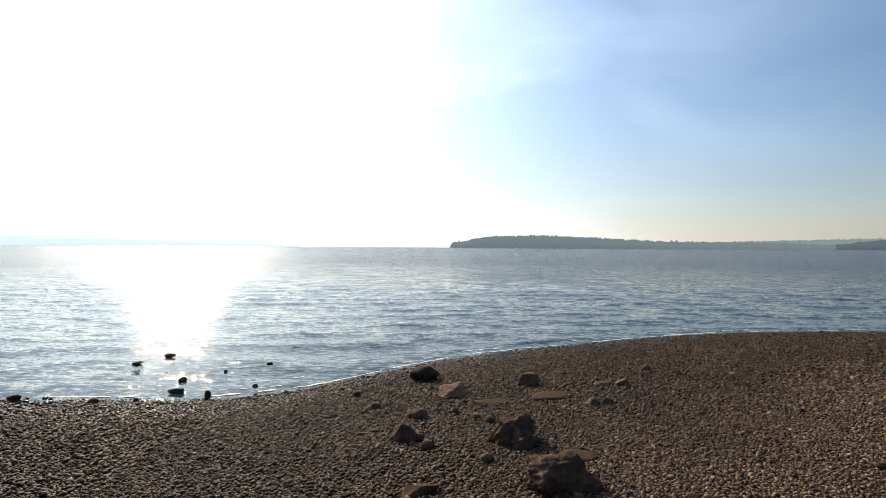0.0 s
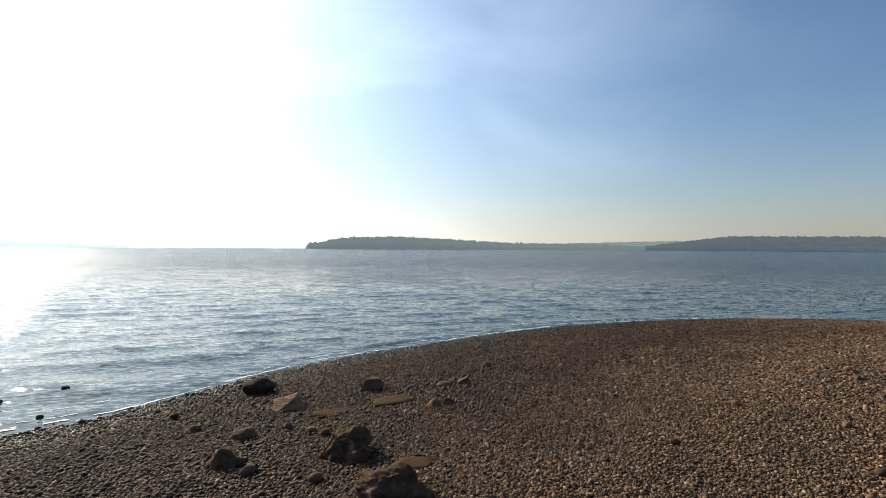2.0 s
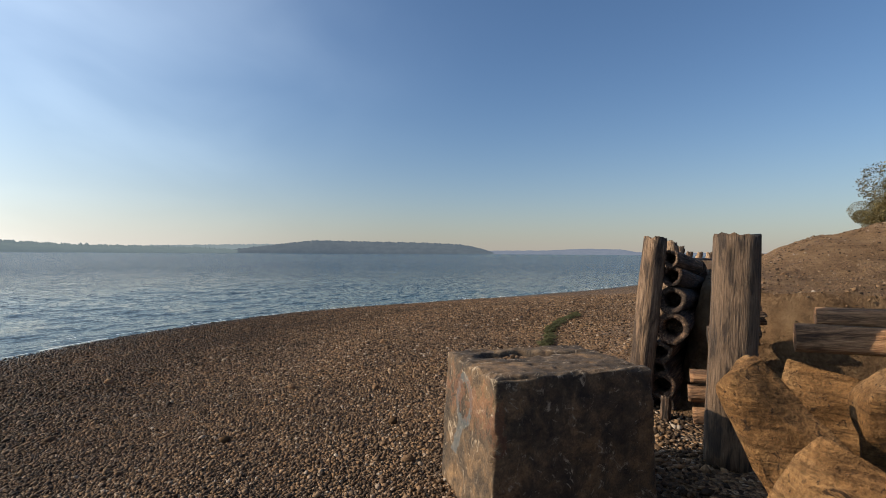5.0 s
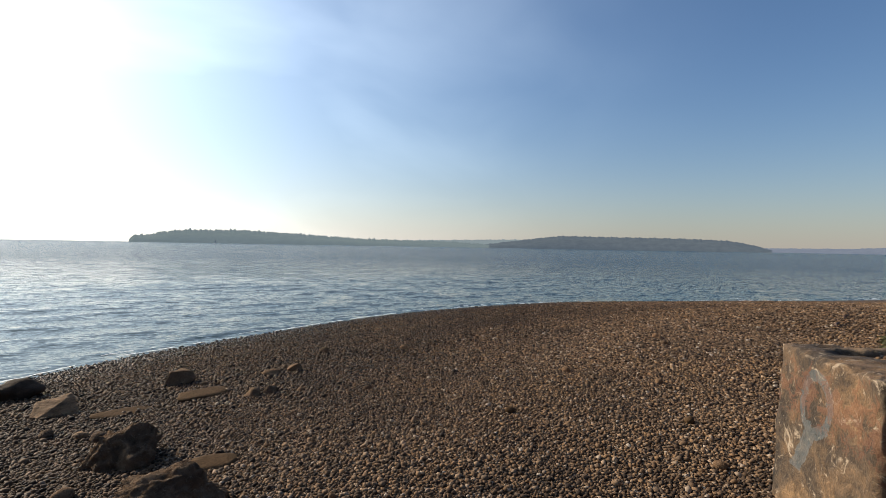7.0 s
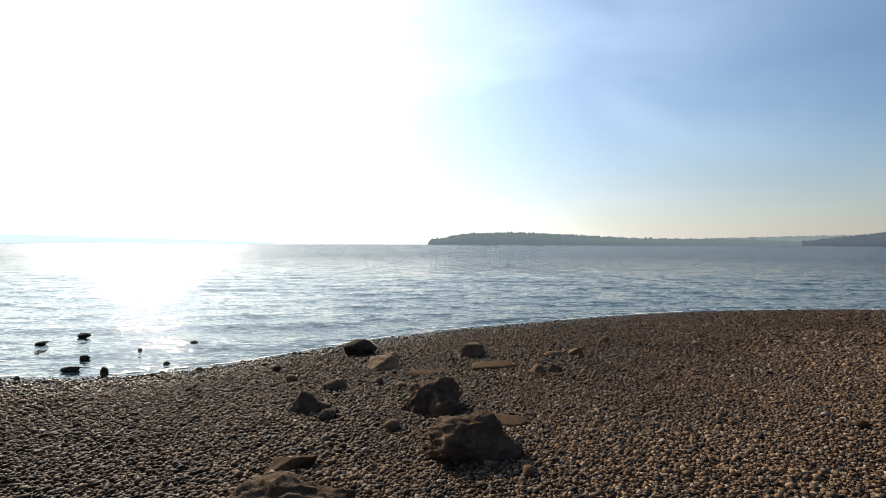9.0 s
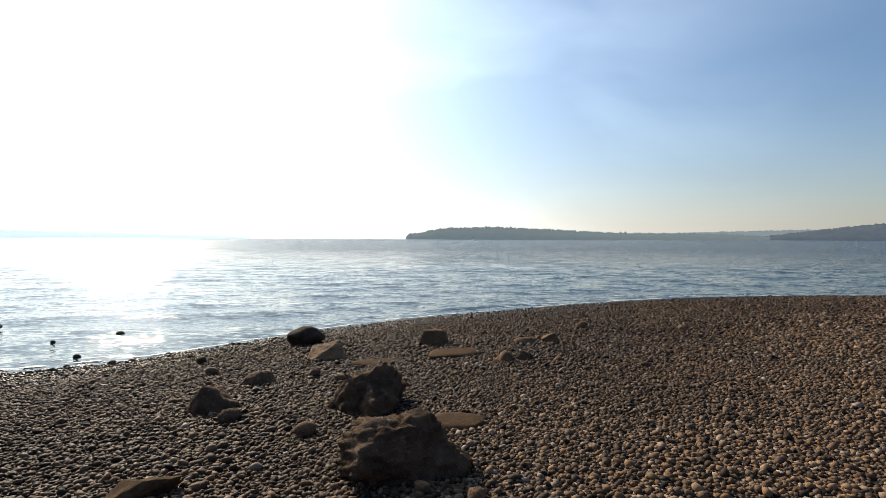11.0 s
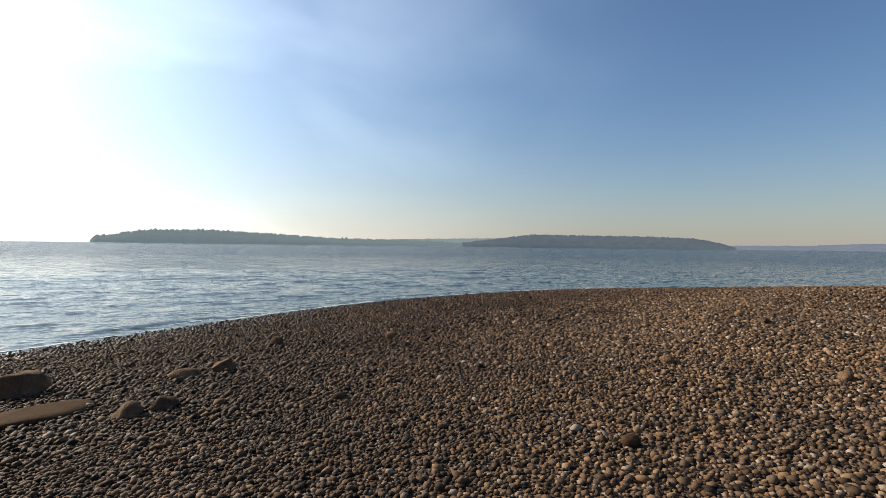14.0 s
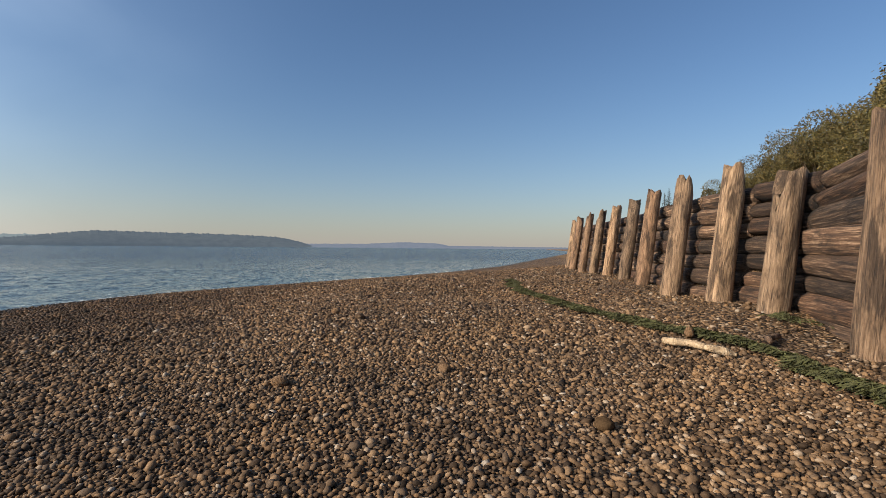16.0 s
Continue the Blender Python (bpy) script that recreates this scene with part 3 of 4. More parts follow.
def hull_rock_bm(size, seed, tilt=(0, 0, 0), corners=11, rough=0.8):
    """A split boulder: flat broken faces, softened edges, fine relief."""
    rng = random.Random(seed)
    bm = bmesh.new()
    for _ in range(corners):
        p = Vector((rng.gauss(0, 1), rng.gauss(0, 1), rng.gauss(0, 1))).normalized()
        big = max(abs(p.x), abs(p.y), abs(p.z))
        p = p.lerp(p / big, 0.55) * rng.uniform(0.85, 1.0)
        bm.verts.new((p.x * size[0] / 2, p.y * size[1] / 2, p.z * size[2] / 2))
    got = bmesh.ops.convex_hull(bm, input=bm.verts[:])
    bmesh.ops.delete(bm, geom=[v for v in bm.verts if not v.link_faces], context="VERTS")
    mean = sum(size) / 3
    bmesh.ops.dissolve_limit(bm, angle_limit=0.2, verts=bm.verts[:], edges=bm.edges[:])
    bmesh.ops.bevel(bm, geom=bm.edges[:], offset=mean * 0.014, segments=2, affect="EDGES", profile=0.6, clamp_overlap=True)
    bmesh.ops.triangulate(bm, faces=bm.faces[:])
    for _ in range(3):
        long_edges = [e for e in bm.edges if e.calc_length() > mean * 0.07]
        if long_edges:
            bmesh.ops.subdivide_edges(bm, edges=long_edges, cuts=1)
            bmesh.ops.triangulate(bm, faces=bm.faces[:])
    o = Vector((seed * 1.7, seed * 0.9, 0))
    for v in bm.verts:
        v.co = Vector(max(-0.52 * w, min(0.52 * w, c)) for c, w in zip(v.co, size))
    bm.normal_update()
    for v in bm.verts:
        q = v.co / mean
        v.co += v.normal * mean * rough * (0.05 * noise.noise(q * 2.2 + o) + 0.025 * noise.noise(q * 6 + o) + 0.012 * noise.noise(q * 17 + o))
    bm.transform(Euler([radians(a) for a in tilt]).to_matrix().to_4x4())
    return bm


def rock(name, x, y, size, seed, mat, label, category="rock", sink=0.3, group="", turn=0, z=None, **shape):
    bm = hull_rock_bm(size, seed, shape.get("tilt", (0, 0, 0))) if shape.get("sharp") else rock_bm(size, seed, **shape)
    low = min(v.co.z for v in bm.verts)
    high = max(v.co.z for v in bm.verts)
    ob = new(name, mesh_from(name, bm, mat))
    base = float(ground_z(x, y)) if z is None else z
    ob.matrix_world = pose(x, y, base - low - sink * (high - low), 0, 0, turn)
    return tagged(ob, label, category, group)


G = "rocks lying on the beach"
rock("rock", 1.18, 7.75, (0.8, 0.74, 0.68), 11, M_ROCK, "dark peaked boulder crusted with barnacles on the pebbles", sink=0.45, group=G, jag=0.55, detail=5)
rock("rock", 1.55, 6.08, (0.98, 0.66, 0.52), 12, M_ROCK, "broad dark boulder with a notched barnacled top", sink=0.36, group=G, jag=0.5, detail=5)
rock("rock", 2.0, 7.0, (0.62, 0.42, 0.16), 13, M_SLAB, "flat brown slab half buried in pebbles", sink=0.62, group=G, jag=0.12, flat_top=0.5)
rock("rock", -0.45, 8.1, (0.5, 0.48, 0.46), 14, M_ROCK, "small dark rough rock among the pebbles", sink=0.45, group=G, jag=0.35, detail=4)
rock("rock", -0.35, 9.4, (0.45, 0.4, 0.32), 15, M_ROCK, "low dark rock among the pebbles", sink=0.5, group=G, jag=0.3)
rock("rock", -0.12, 6.05, (0.62, 0.34, 0.13), 16, M_SLAB, "thin dark slab of rock tilted in the pebbles", sink=0.4, group=G, sharp=1.0, tilt=(0, -14, 20))
rock("rock", 0.22, 5.05, (1.05, 0.55, 0.46), 17, M_ROCK, "brown orange-flecked boulder half sunk in pebbles", sink=0.34, group=G, jag=0.4, detail=5)
rock("rock", 0.27, 10.95, (0.86, 0.5, 0.3), 78, M_TAN, "tan angular sandstone block with a sloping lit face", sink=0.15, group=G, jag=0.12, sharp=1.0, tilt=(16, -10, 0))
rock("rock", -0.5, 12.75, (0.75, 0.5, 0.42), 19, M_WETROCK, "dark wet boulder at the water's edge", sink=0.2, group=G, jag=0.2)
rock("rock", 1.95, 11.85, (0.68, 0.5, 0.42), 20, M_BROWN, "brown block of rock with a flat face", sink=0.3, group=G, jag=0.12, sharp=1.0)
rock("rock", 2.22, 10.48, (0.92, 0.62, 0.16), 21, M_SLAB, "flat brown slab lying on the pebbles", sink=0.45, group=G, jag=0.1, flat_top=0.4, turn=12)
rock("rock", 1.15, 10.25, (0.9, 0.5, 0.12), 22, M_SLAB, "thin flat brown slab sunk in the pebbles", sink=0.6, group=G, jag=0.1, flat_top=0.4)
rock("rock", 3.55, 11.45, (0.42, 0.35, 0.18), 23, M_BROWN, "small low tan rock beside a square one", sink=0.4, group=G)
rock("rock", 4.0, 11.5, (0.32, 0.3, 0.3), 24, M_BROWN, "small square tan rock with a shaded side", sink=0.3, group=G, sharp=1.0)
rock("rock", 2.9, 9.85, (0.25, 0.25, 0.22), 25, M_BROWN, "small reddish rock among the pebbles", sink=0.35, group=G)
rock("rock", 3.2, 9.9, (0.24, 0.24, 0.2), 26, M_ROCK, "small grey rock among the pebbles", sink=0.35, group=G)

W = "rocks standing in the shallows"
rock("rock", -5.38, 11.5, (0.15, 0.14, 0.26), 31, M_WETROCK, "slim upright dark rock at the waterline", sink=0.15, group=W, z=WATER)
rock("rock", -6.4, 11.95, (0.44, 0.26, 0.15), 32, M_WETROCK, "dark wet block in the shallow water", sink=0.2, group=W, z=WATER, sharp=1.0)
rock("rock", -6.8, 12.95, (0.22, 0.18, 0.13), 33, M_WETROCK, "small dark rock in shallow water", sink=0.2, group=W, z=WATER)
rock("rock", -8.75, 15.7, (0.4, 0.26, 0.15), 34, M_WETROCK, "dark rock rising from the water", sink=0.2, group=W, z=WATER)
rock("rock", -9.15, 14.7, (0.42, 0.24, 0.09), 35, M_WETROCK, "low dark rock awash in the sea", sink=0.3, group=W, z=WATER, tilt=(0, -12, 0))
for i, (x, y, s) in enumerate(((-5.22, 14.8, 0.26), (-6.14, 13.95, 0.16), (-4.72, 12.55, 0.2), (-3.72, 11.95, 0.24), (-3.47, 12.1, 0.2), (-4.4, 11.8, 0.16),
                               (-3.1, 12.7, 0.18), (-2.2, 13.5, 0.2), (-1.2, 14.5, 0.16), (0.35, 15.3, 0.22), (-9.6, 11.1, 0.42), (-7.7, 11.0, 0.34), (-6.9, 11.25, 0.2), (-10.5, 11.4, 0.4))):
    rock("rock", x, y, (s * 0.75, s * 0.6, s * 0.42), 40 + i, M_WETROCK, "small dark wet stone at the water's edge", sink=0.25, group="stones along the waterline", detail=2, z=max(WATER, float(ground_z(x, y))))

CG = "larger cobbles among the pebbles"
for i, (x, y, sz, mt) in enumerate(((11.7, 8.85, 0.17, M_TAN), (11.1, 8.2, 0.16, M_ROCK), (7.6, 7.6, 0.15, M_TAN), (6.2, 4.1, 0.13, M_BROWN), (5.6, 6.6, 0.12, M_SLAB), (7.1, 5.0, 0.14, M_SLAB), (8.3, 6.3, 0.13, M_BROWN),
                                    (0.9, 8.9, 0.2, M_ROCK), (0.3, 9.6, 0.18, M_ROCK), (0.7, 9.2, 0.16, M_TAN), (-0.1, 7.6, 0.2, M_ROCK), (2.0, 5.6, 0.13, M_BROWN), (1.7, 5.75, 0.1, M_TAN), (-1.3, 10.2, 0.2, M_BROWN), (4.6, 9.1, 0.13, M_ROCK),
                                    (0.75, 6.95, 0.18, M_BROWN), (-1.9, 11.3, 0.2, M_WETROCK), (5.2, 13.4, 0.22, M_ROCK), (6.8, 12.2, 0.18, M_TAN))):
    rock("cobble", x, y, (sz * 1.2, sz, sz * 0.75), 700 + i, mt, "rounded cobble lying among smaller pebbles", "stone", 0.15, CG, detail=2, turn=i * 40, jag=0.18)

# ---- boulders beside the path ----
R = "riprap boulders beside the path"
rock("boulder", 5.75, 0.3, (0.95, 0.85, 2.1), 61, M_BOULDER, "tall orange-brown boulder with a slanting edge", "boulder", 0.1, R, z=-0.95, jag=0.2, detail=5, sharp=1.0, tilt=(-27, 8, 0))
rock("boulder", 6.05, -0.5, (1.4, 1.5, 1.3), 62, M_BOULDER, "large orange-brown riprap boulder in the sun", "boulder", 0.1, R, z=-0.45, jag=0.2, detail=5, sharp=1.0, tilt=(0, 10, 0))
rock("boulder", 4.5, -0.12, (1.1, 1.95, 1.3), 63, M_BOULDER, "broad brown boulder low beside the path", "boulder", 0.1, R, z=-0.78, jag=0.2, detail=5, sharp=1.0)
rock("boulder", 7.4, 0.0, (0.9, 1.1, 1.1), 66, M_BOULDER, "flat-topped brown boulder behind the tall one", "boulder", 0.1, R, z=-0.75, sharp=1.0)
rock("boulder", 7.2, -0.95, (1.0, 0.9, 1.5), 64, M_BOULDER, "pale brown boulder behind the others", "boulder", 0.1, R, z=-0.7, jag=0.2, detail=5, sharp=1.0)
rock("boulder", 3.9, -1.2, (1.3, 1.2, 1.1), 65, M_BOULDER, "weathered brown riprap boulder", "boulder", 0.2, R, jag=0.14, z=-0.5, sharp=1.0)


# ---- timber wall ----
def pile_bm(length, radius, seed, ragged=0.05, taper=0.06, sides=20):
    """A driven pile along z: not quite round, checked along the grain, ragged at the head."""
    rng = random.Random(seed)
    bm = bmesh.new()
    rings = 16
    o = Vector((seed * 3.7, seed * 1.3, 0))
    lobes = [(rng.uniform(0, 6.3), rng.uniform(0.02, 0.06), k) for k in (2, 3, 5)]
    split = rng.uniform(0, 6.3)
    heads = [ragged * (rng.random() ** 2 * 3 + (5.0 * max(0, math.cos(6.2832 * i / sides - split)) ** 3 if ragged > 0.06 else 0)) for i in range(sides)]
    grid = []
    for j in range(rings + 1):
        f = j / rings
        ring = []
        for i in range(sides):
            a = 2 * math.pi * i / sides
            r = radius * (1 - taper * f) * (1 + sum(w * math.cos(k * a + p) for p, w, k in lobes))
            r *= 1 + 0.10 * noise.noise(Vector((math.cos(a) * 2.2, math.sin(a) * 2.2, f * length * 0.8)) + o) + 0.05 * noise.noise(Vector((math.cos(a) * 7, math.sin(a) * 7, f * length * 0.6)) + o)
            z = f * length
            if j >= rings - 2:
                z -= heads[i] * (1, 0.7, 0.35)[rings - j]
            ring.append(bm.verts.new((r * math.cos(a), r * math.sin(a), z)))
        grid.append(ring)
    for r0, r1 in zip(grid, grid[1:]):
        for i in range(sides):
            bm.faces.new((r0[i], r0[(i + 1) % sides], r1[(i + 1) % sides], r1[i]))
    top = bm.verts.new((0, 0, length - 0.02 - ragged * 0.5))
    bottom = bm.verts.new((0, 0, 0))
    for i in range(sides):
        bm.faces.new((grid[-1][i], grid[-1][(i + 1) % sides], top))
        bm.faces.new((grid[0][(i + 1) % sides], grid[0][i], bottom))
    return bm


def stand(name, base, head, radius, seed, mat, label, group="", ragged=0.05, category="timber post"):
    base, head = Vector(base), Vector(head)
    d = head - base
    ob = new(name, mesh_from(name, pile_bm(d.length, radius, seed, ragged), mat))
    ob.matrix_world = Matrix.Translation(base) @ d.to_track_quat("Z", "Y").to_matrix().to_4x4()
    return tagged(ob, label, category, group)


PG = "piles of the timber sea wall"
PILES = ((9.32, 2.17, 1.38, 0.18), (11.25, 2.3, 1.12, 0.2), (12.75, 2.52, 1.42, 0.2), (14.1, 2.95, 1.4, 0.18), (16.45, 3.05, 1.42, 0.17), (18.9, 3.08, 1.44, 0.17), (20.9, 3.32, 1.42, 0.16), (22.6, 3.6, 1.4, 0.17),
         (24.2, 3.87, 1.4, 0.16), (26.2, 4.1, 1.38, 0.17), (28.7, 4.15, 1.36, 0.18), (31.0, 4.0, 1.34, 0.2), (33.5, 3.7, 1.33, 0.2), (36.0, 3.35, 1.32, 0.2))
for i, (x, y, top, r) in enumerate(PILES):
    base = float(ground_z(x, y)) - 0.3
    stand("wooden_post", (x, y + 0.05, base), (x + (0.13 if i == 0 else 0.3), y - (0.2 if i == 0 else 0.34), top), r, 100 + i, M_PILE,
          "weathered grey-brown pile leaning against the log wall", PG, 0.03 if i == 0 else 0.09)


def hollow_end(bm, radius, depth=0.35):
    """Bores the foot of a log out, leaving a ragged rim."""
    foot = [f for f in bm.faces if all(v.co.z < 1e-4 for v in f.verts)]
    edge = {}
    for f in foot:
        for v in f.verts:
            if v.co.xy.length > radius * 0.3:
                edge[v] = math.atan2(v.co.y, v.co.x)
    rim = sorted(edge, key=edge.get)
    bmesh.ops.delete(bm, geom=foot, context="FACES_ONLY")
    bm.verts.ensure_lookup_table()
    loops = [rim]
    for k, (f, z) in enumerate(((0.66, 0.015), (0.56, 0.12), (0.5, depth))):
        loops.append([bm.verts.new((v.co.x * f * (1 + 0.14 * noise.noise(v.co * 21)), v.co.y * f * (1 + 0.14 * noise.noise(v.co * 17)), z)) for v in rim])
    n = len(rim)
    for r0, r1 in zip(loops, loops[1:]):
        for i in range(n):
            bm.faces.new((r0[i], r1[i], r1[(i + 1) % n], r0[(i + 1) % n]))
    bm.faces.new(loops[-1])


def log_along(name, a, b, radius, seed, label, group, hollow=False, mat=None, ragged=0.012):
    a, b = Vector(a), Vector(b)
    d = b - a
    bm = pile_bm(d.length, radius, seed, ragged, 0.03, 18)
    if hollow:
        hollow_end(bm, radius)
    ob = new(name, mesh_from(name, bm, mat or M_LOG))
    ob.matrix_world = Matrix.Translation(a) @ d.to_track_quat("Z", "Y").to_matrix().to_4x4()
    return tagged(ob, label, "log", group)


LG = "stacked logs of the timber sea wall"
ENDS = ((1.9, -1.12, 0.2), (1.88, -0.8, 0.2), (1.92, -0.55, 0.13), (1.91, -0.32, 0.165), (1.73, 0.05, 0.225), (1.74, 0.46, 0.195), (1.75, 0.81, 0.15), (1.76, 1.06, 0.12))
for i in range(len(PILES) - 1):
    x0, x1 = PILES[i][0], PILES[i + 1][0]
    low = float(ground_z((x0 + x1) / 2, wall_y((x0 + x1) / 2))) - 0.04
    for k in range(8 if i == 0 else 7):
        rr = 0.148 + 0.02 * math.sin(i * 2.3 + k * 1.9)
        z = low + 0.11 + k * 0.285
        y0, y1 = (float(wall_y(x)) - 0.33 - 0.13 * (z + 1.0) + 0.03 * math.sin(k * 5 + i) for x in (x0, x1))
        if i == 0:
            log_along("wall_log", (9.4, *ENDS[k][:2]), (x1 + 0.13, y1, z - 0.12), ENDS[k][2], 200 + k, "hollow weathered log with its sawn end showing", LG, True)
        else:
            log_along("wall_log", (x0 + 0.15, y0, z), (x1 + 0.13, y1, z + 0.02 * math.sin(k * 3 + i * 2)), rr, 200 + i * 10 + k, "weathered brown log stacked behind the piles", LG)
stand("return_post", (7.95, 0.98, -1.2), (8.0, 0.9, 1.36), 0.24, 150, M_POST, "stout upright weathered post beside the boulders", "", 0.02)
stand("return_post", (8.3, -0.72, -0.8), (8.35, -0.76, 1.92), 0.17, 151, M_POST, "tall slim weathered post at the bank", "", 0.02)


CR = "crib timbers of the return wall"
# the three M_LOG timbers are added to darken a gap that lies in shade
for k, (z, r, ya, yb, xx) in enumerate(((-0.95, 0.1, 1.4, 0.7, 8.72), (-0.68, 0.1, 1.46, 0.7, 8.74), (-0.46, 0.09, 1.44, 0.68, 8.76), (-0.2, 0.13, 1.22, 0.7, 8.95), (0.06, 0.13, 1.25, 0.66, 8.98), (0.32, 0.13, 1.2, 0.6, 9.0),
                                        (0.16, 0.16, 0.33, -1.7, 8.6), (0.38, 0.13, 0.12, -1.8, 8.82))):
    log_along("crib_timber", (xx, ya, z), (xx + 0.12, yb, z + 0.03), r, 300 + k, "brown split timber with a broken sunlit end, dark ones filling a shaded gap", CR, False, M_RED_LIT if k > 5 or k < 3 else M_LOG, 0.04)
stand("wooden_stake", (9.0, 1.78, -1.35), (9.02, 1.76, -0.82), 0.07, 310, M_LOG, "short dark stake under the log ends", "", 0.03)
for k, (x, y, t) in enumerate(((39, 2.7, 1.3), (43, 1.6, 1.28), (46.5, 0.9, 1.28), (49, 0.4, 1.27), (51.5, 0.0, 1.27), (54, -0.5, 1.27))):
    stand("wooden_post", (x, y, float(ground_z(x, y)) - 0.3), (x + 0.1, y - 0.2, t), 0.2, 320 + k, M_PILE, "distant weathered pile of the sea wall", PG, 0.05)


# ---- concrete block ----
def concrete_material():
    """Old concrete: stained and crusted, with a rust streak and a faded blue painted loop on the seaward face."""
    m, n, l, b = material("weathered_concrete", 0.88)
    co = n.new("ShaderNodeTexCoord").outputs["Object"]
    big, mid, fine = tex_noise(n, l, co, 2.2, 6, 0.65, 0.6), tex_noise(n, l, co, 9, 5, 0.7, 0.5), tex_noise(n, l, co, 55, 4, 0.7)
    c = ramp(n, ((0.34, (0.024, 0.017, 0.011)), (0.5, (0.075, 0.05, 0.03)), (0.68, (0.18, 0.11, 0.055))))
    l.new(big.outputs["Fac"], c.inputs["Fac"])
    g = ramp(n, ((0.32, (0.35, 0.33, 0.3)), (0.68, (1.5, 1.45, 1.35))))
    l.new(mid.outputs["Fac"], g.inputs["Fac"])
    col = blend(n, l, 1.0, c.outputs["Color"], g.outputs["Color"], "MULTIPLY")
    g2 = ramp(n, ((0.35, (0.7, 0.7, 0.7)), (0.65, (1.2, 1.2, 1.2))))
    l.new(fine.outputs["Fac"], g2.inputs["Fac"])
    col = blend(n, l, 1.0, col, g2.outputs["Color"], "MULTIPLY")
    crust = ramp(n, ((0.58, (0, 0, 0)), (0.66, (1, 1, 1))))
    l.new(tex_noise(n, l, co, 6.5, 6, 0.75, 1.6).outputs["Fac"], crust.inputs["Fac"])
    col = blend(n, l, crust.outputs["Color"], col, (0.3, 0.235, 0.165))
    geo = n.new("ShaderNodeNewGeometry")
    edge = ramp(n, ((0.53, (0, 0, 0)), (0.6, (0.75, 0.75, 0.75))))
    l.new(geo.outputs["Pointiness"], edge.inputs["Fac"])
    chipped = blend(n, l, 1.0, edge.outputs["Color"], g.outputs["Color"], "MULTIPLY")
    col = blend(n, l, chipped, col, (0.4, 0.31, 0.21))
    scratch_map = n.new("ShaderNodeMapping")
    scratch_map.inputs["Scale"].default_value = (9, 9, 1.1)
    scratch_map.inputs["Rotation"].default_value = (0.25, 0.3, 0)
    l.new(co, scratch_map.inputs["Vector"])
    scratch = ramp(n, ((0.66, (0, 0, 0)), (0.72, (0.45, 0.45, 0.45))))
    l.new(tex_noise(n, l, scratch_map.outputs["Vector"], 2.4, 5, 0.7, 2.5).outputs["Fac"], scratch.inputs["Fac"])
    col = blend(n, l, scratch.outputs["Color"], col, (0.4, 0.36, 0.3))
    sep = n.new("ShaderNodeSeparateXYZ")
    l.new(co, sep.inputs["Vector"])

    def mth(kind, a, bb=None):
        nd = n.new("ShaderNodeMath")
        nd.operation = kind
        for i, v in enumerate((a, bb)):
            if isinstance(v, (int, float)):
                nd.inputs[i].default_value = v
            elif v is not None:
                l.new(v, nd.inputs[i])
        return nd.outputs["Value"]

    # blue loop: a worn ring and a stroke on the face x = -0.75
    yy, zz = mth("ADD", sep.outputs["Y"], mth("MULTIPLY", mid.outputs["Fac"], 0.12)), sep.outputs["Z"]
    ring = mth("ABSOLUTE", mth("SUBTRACT", mth("SQRT", mth("ADD", mth("POWER", mth("MULTIPLY", mth("SUBTRACT", yy, 0.12), 1.25), 2.0), mth("POWER", mth("SUBTRACT", zz, 0.98), 2.0))), 0.22))
    line = mth("LESS_THAN", ring, 0.045)
    stroke = mth("MULTIPLY", mth("LESS_THAN", mth("ABSOLUTE", mth("SUBTRACT", mth("ADD", yy, mth("MULTIPLY", zz, 0.55)), 0.58)), 0.075), mth("LESS_THAN", mth("ABSOLUTE", mth("SUBTRACT", zz, 0.62)), 0.22))
    worn = mth("GREATER_THAN", big.outputs["Fac"], 0.4)
    paint = mth("MULTIPLY", mth("MAXIMUM", line, stroke), mth("MULTIPLY", worn, mth("LESS_THAN", sep.outputs["X"], -0.72)))
    col = blend(n, l, mth("MULTIPLY", paint, 0.38), col, (0.1, 0.135, 0.15))
    rust = mth("MULTIPLY", mth("LESS_THAN", mth("ABSOLUTE", mth("ADD", mth("ADD", sep.outputs["X"], 0.78), mth("MULTIPLY", mth("SUBTRACT", mid.outputs["Fac"], 0.5), 0.25))), 0.06),
               mth("LESS_THAN", mth("ABSOLUTE", mth("SUBTRACT", zz, mth("MULTIPLY", mid.outputs["Fac"], 1.85))), 0.17))
    col = blend(n, l, mth("MULTIPLY", rust, 0.45), col, (0.13, 0.045, 0.02))
    l.new(col, b.inputs["Base Color"])
    n1 = bump(n, l, b, mid.outputs["Fac"], 0.8, 0.03)
    bump(n, l, b, fine.outputs["Fac"], 0.7, 0.008, n1)
    return m


BW, BD, BH = 1.64, 1.27, 1.36


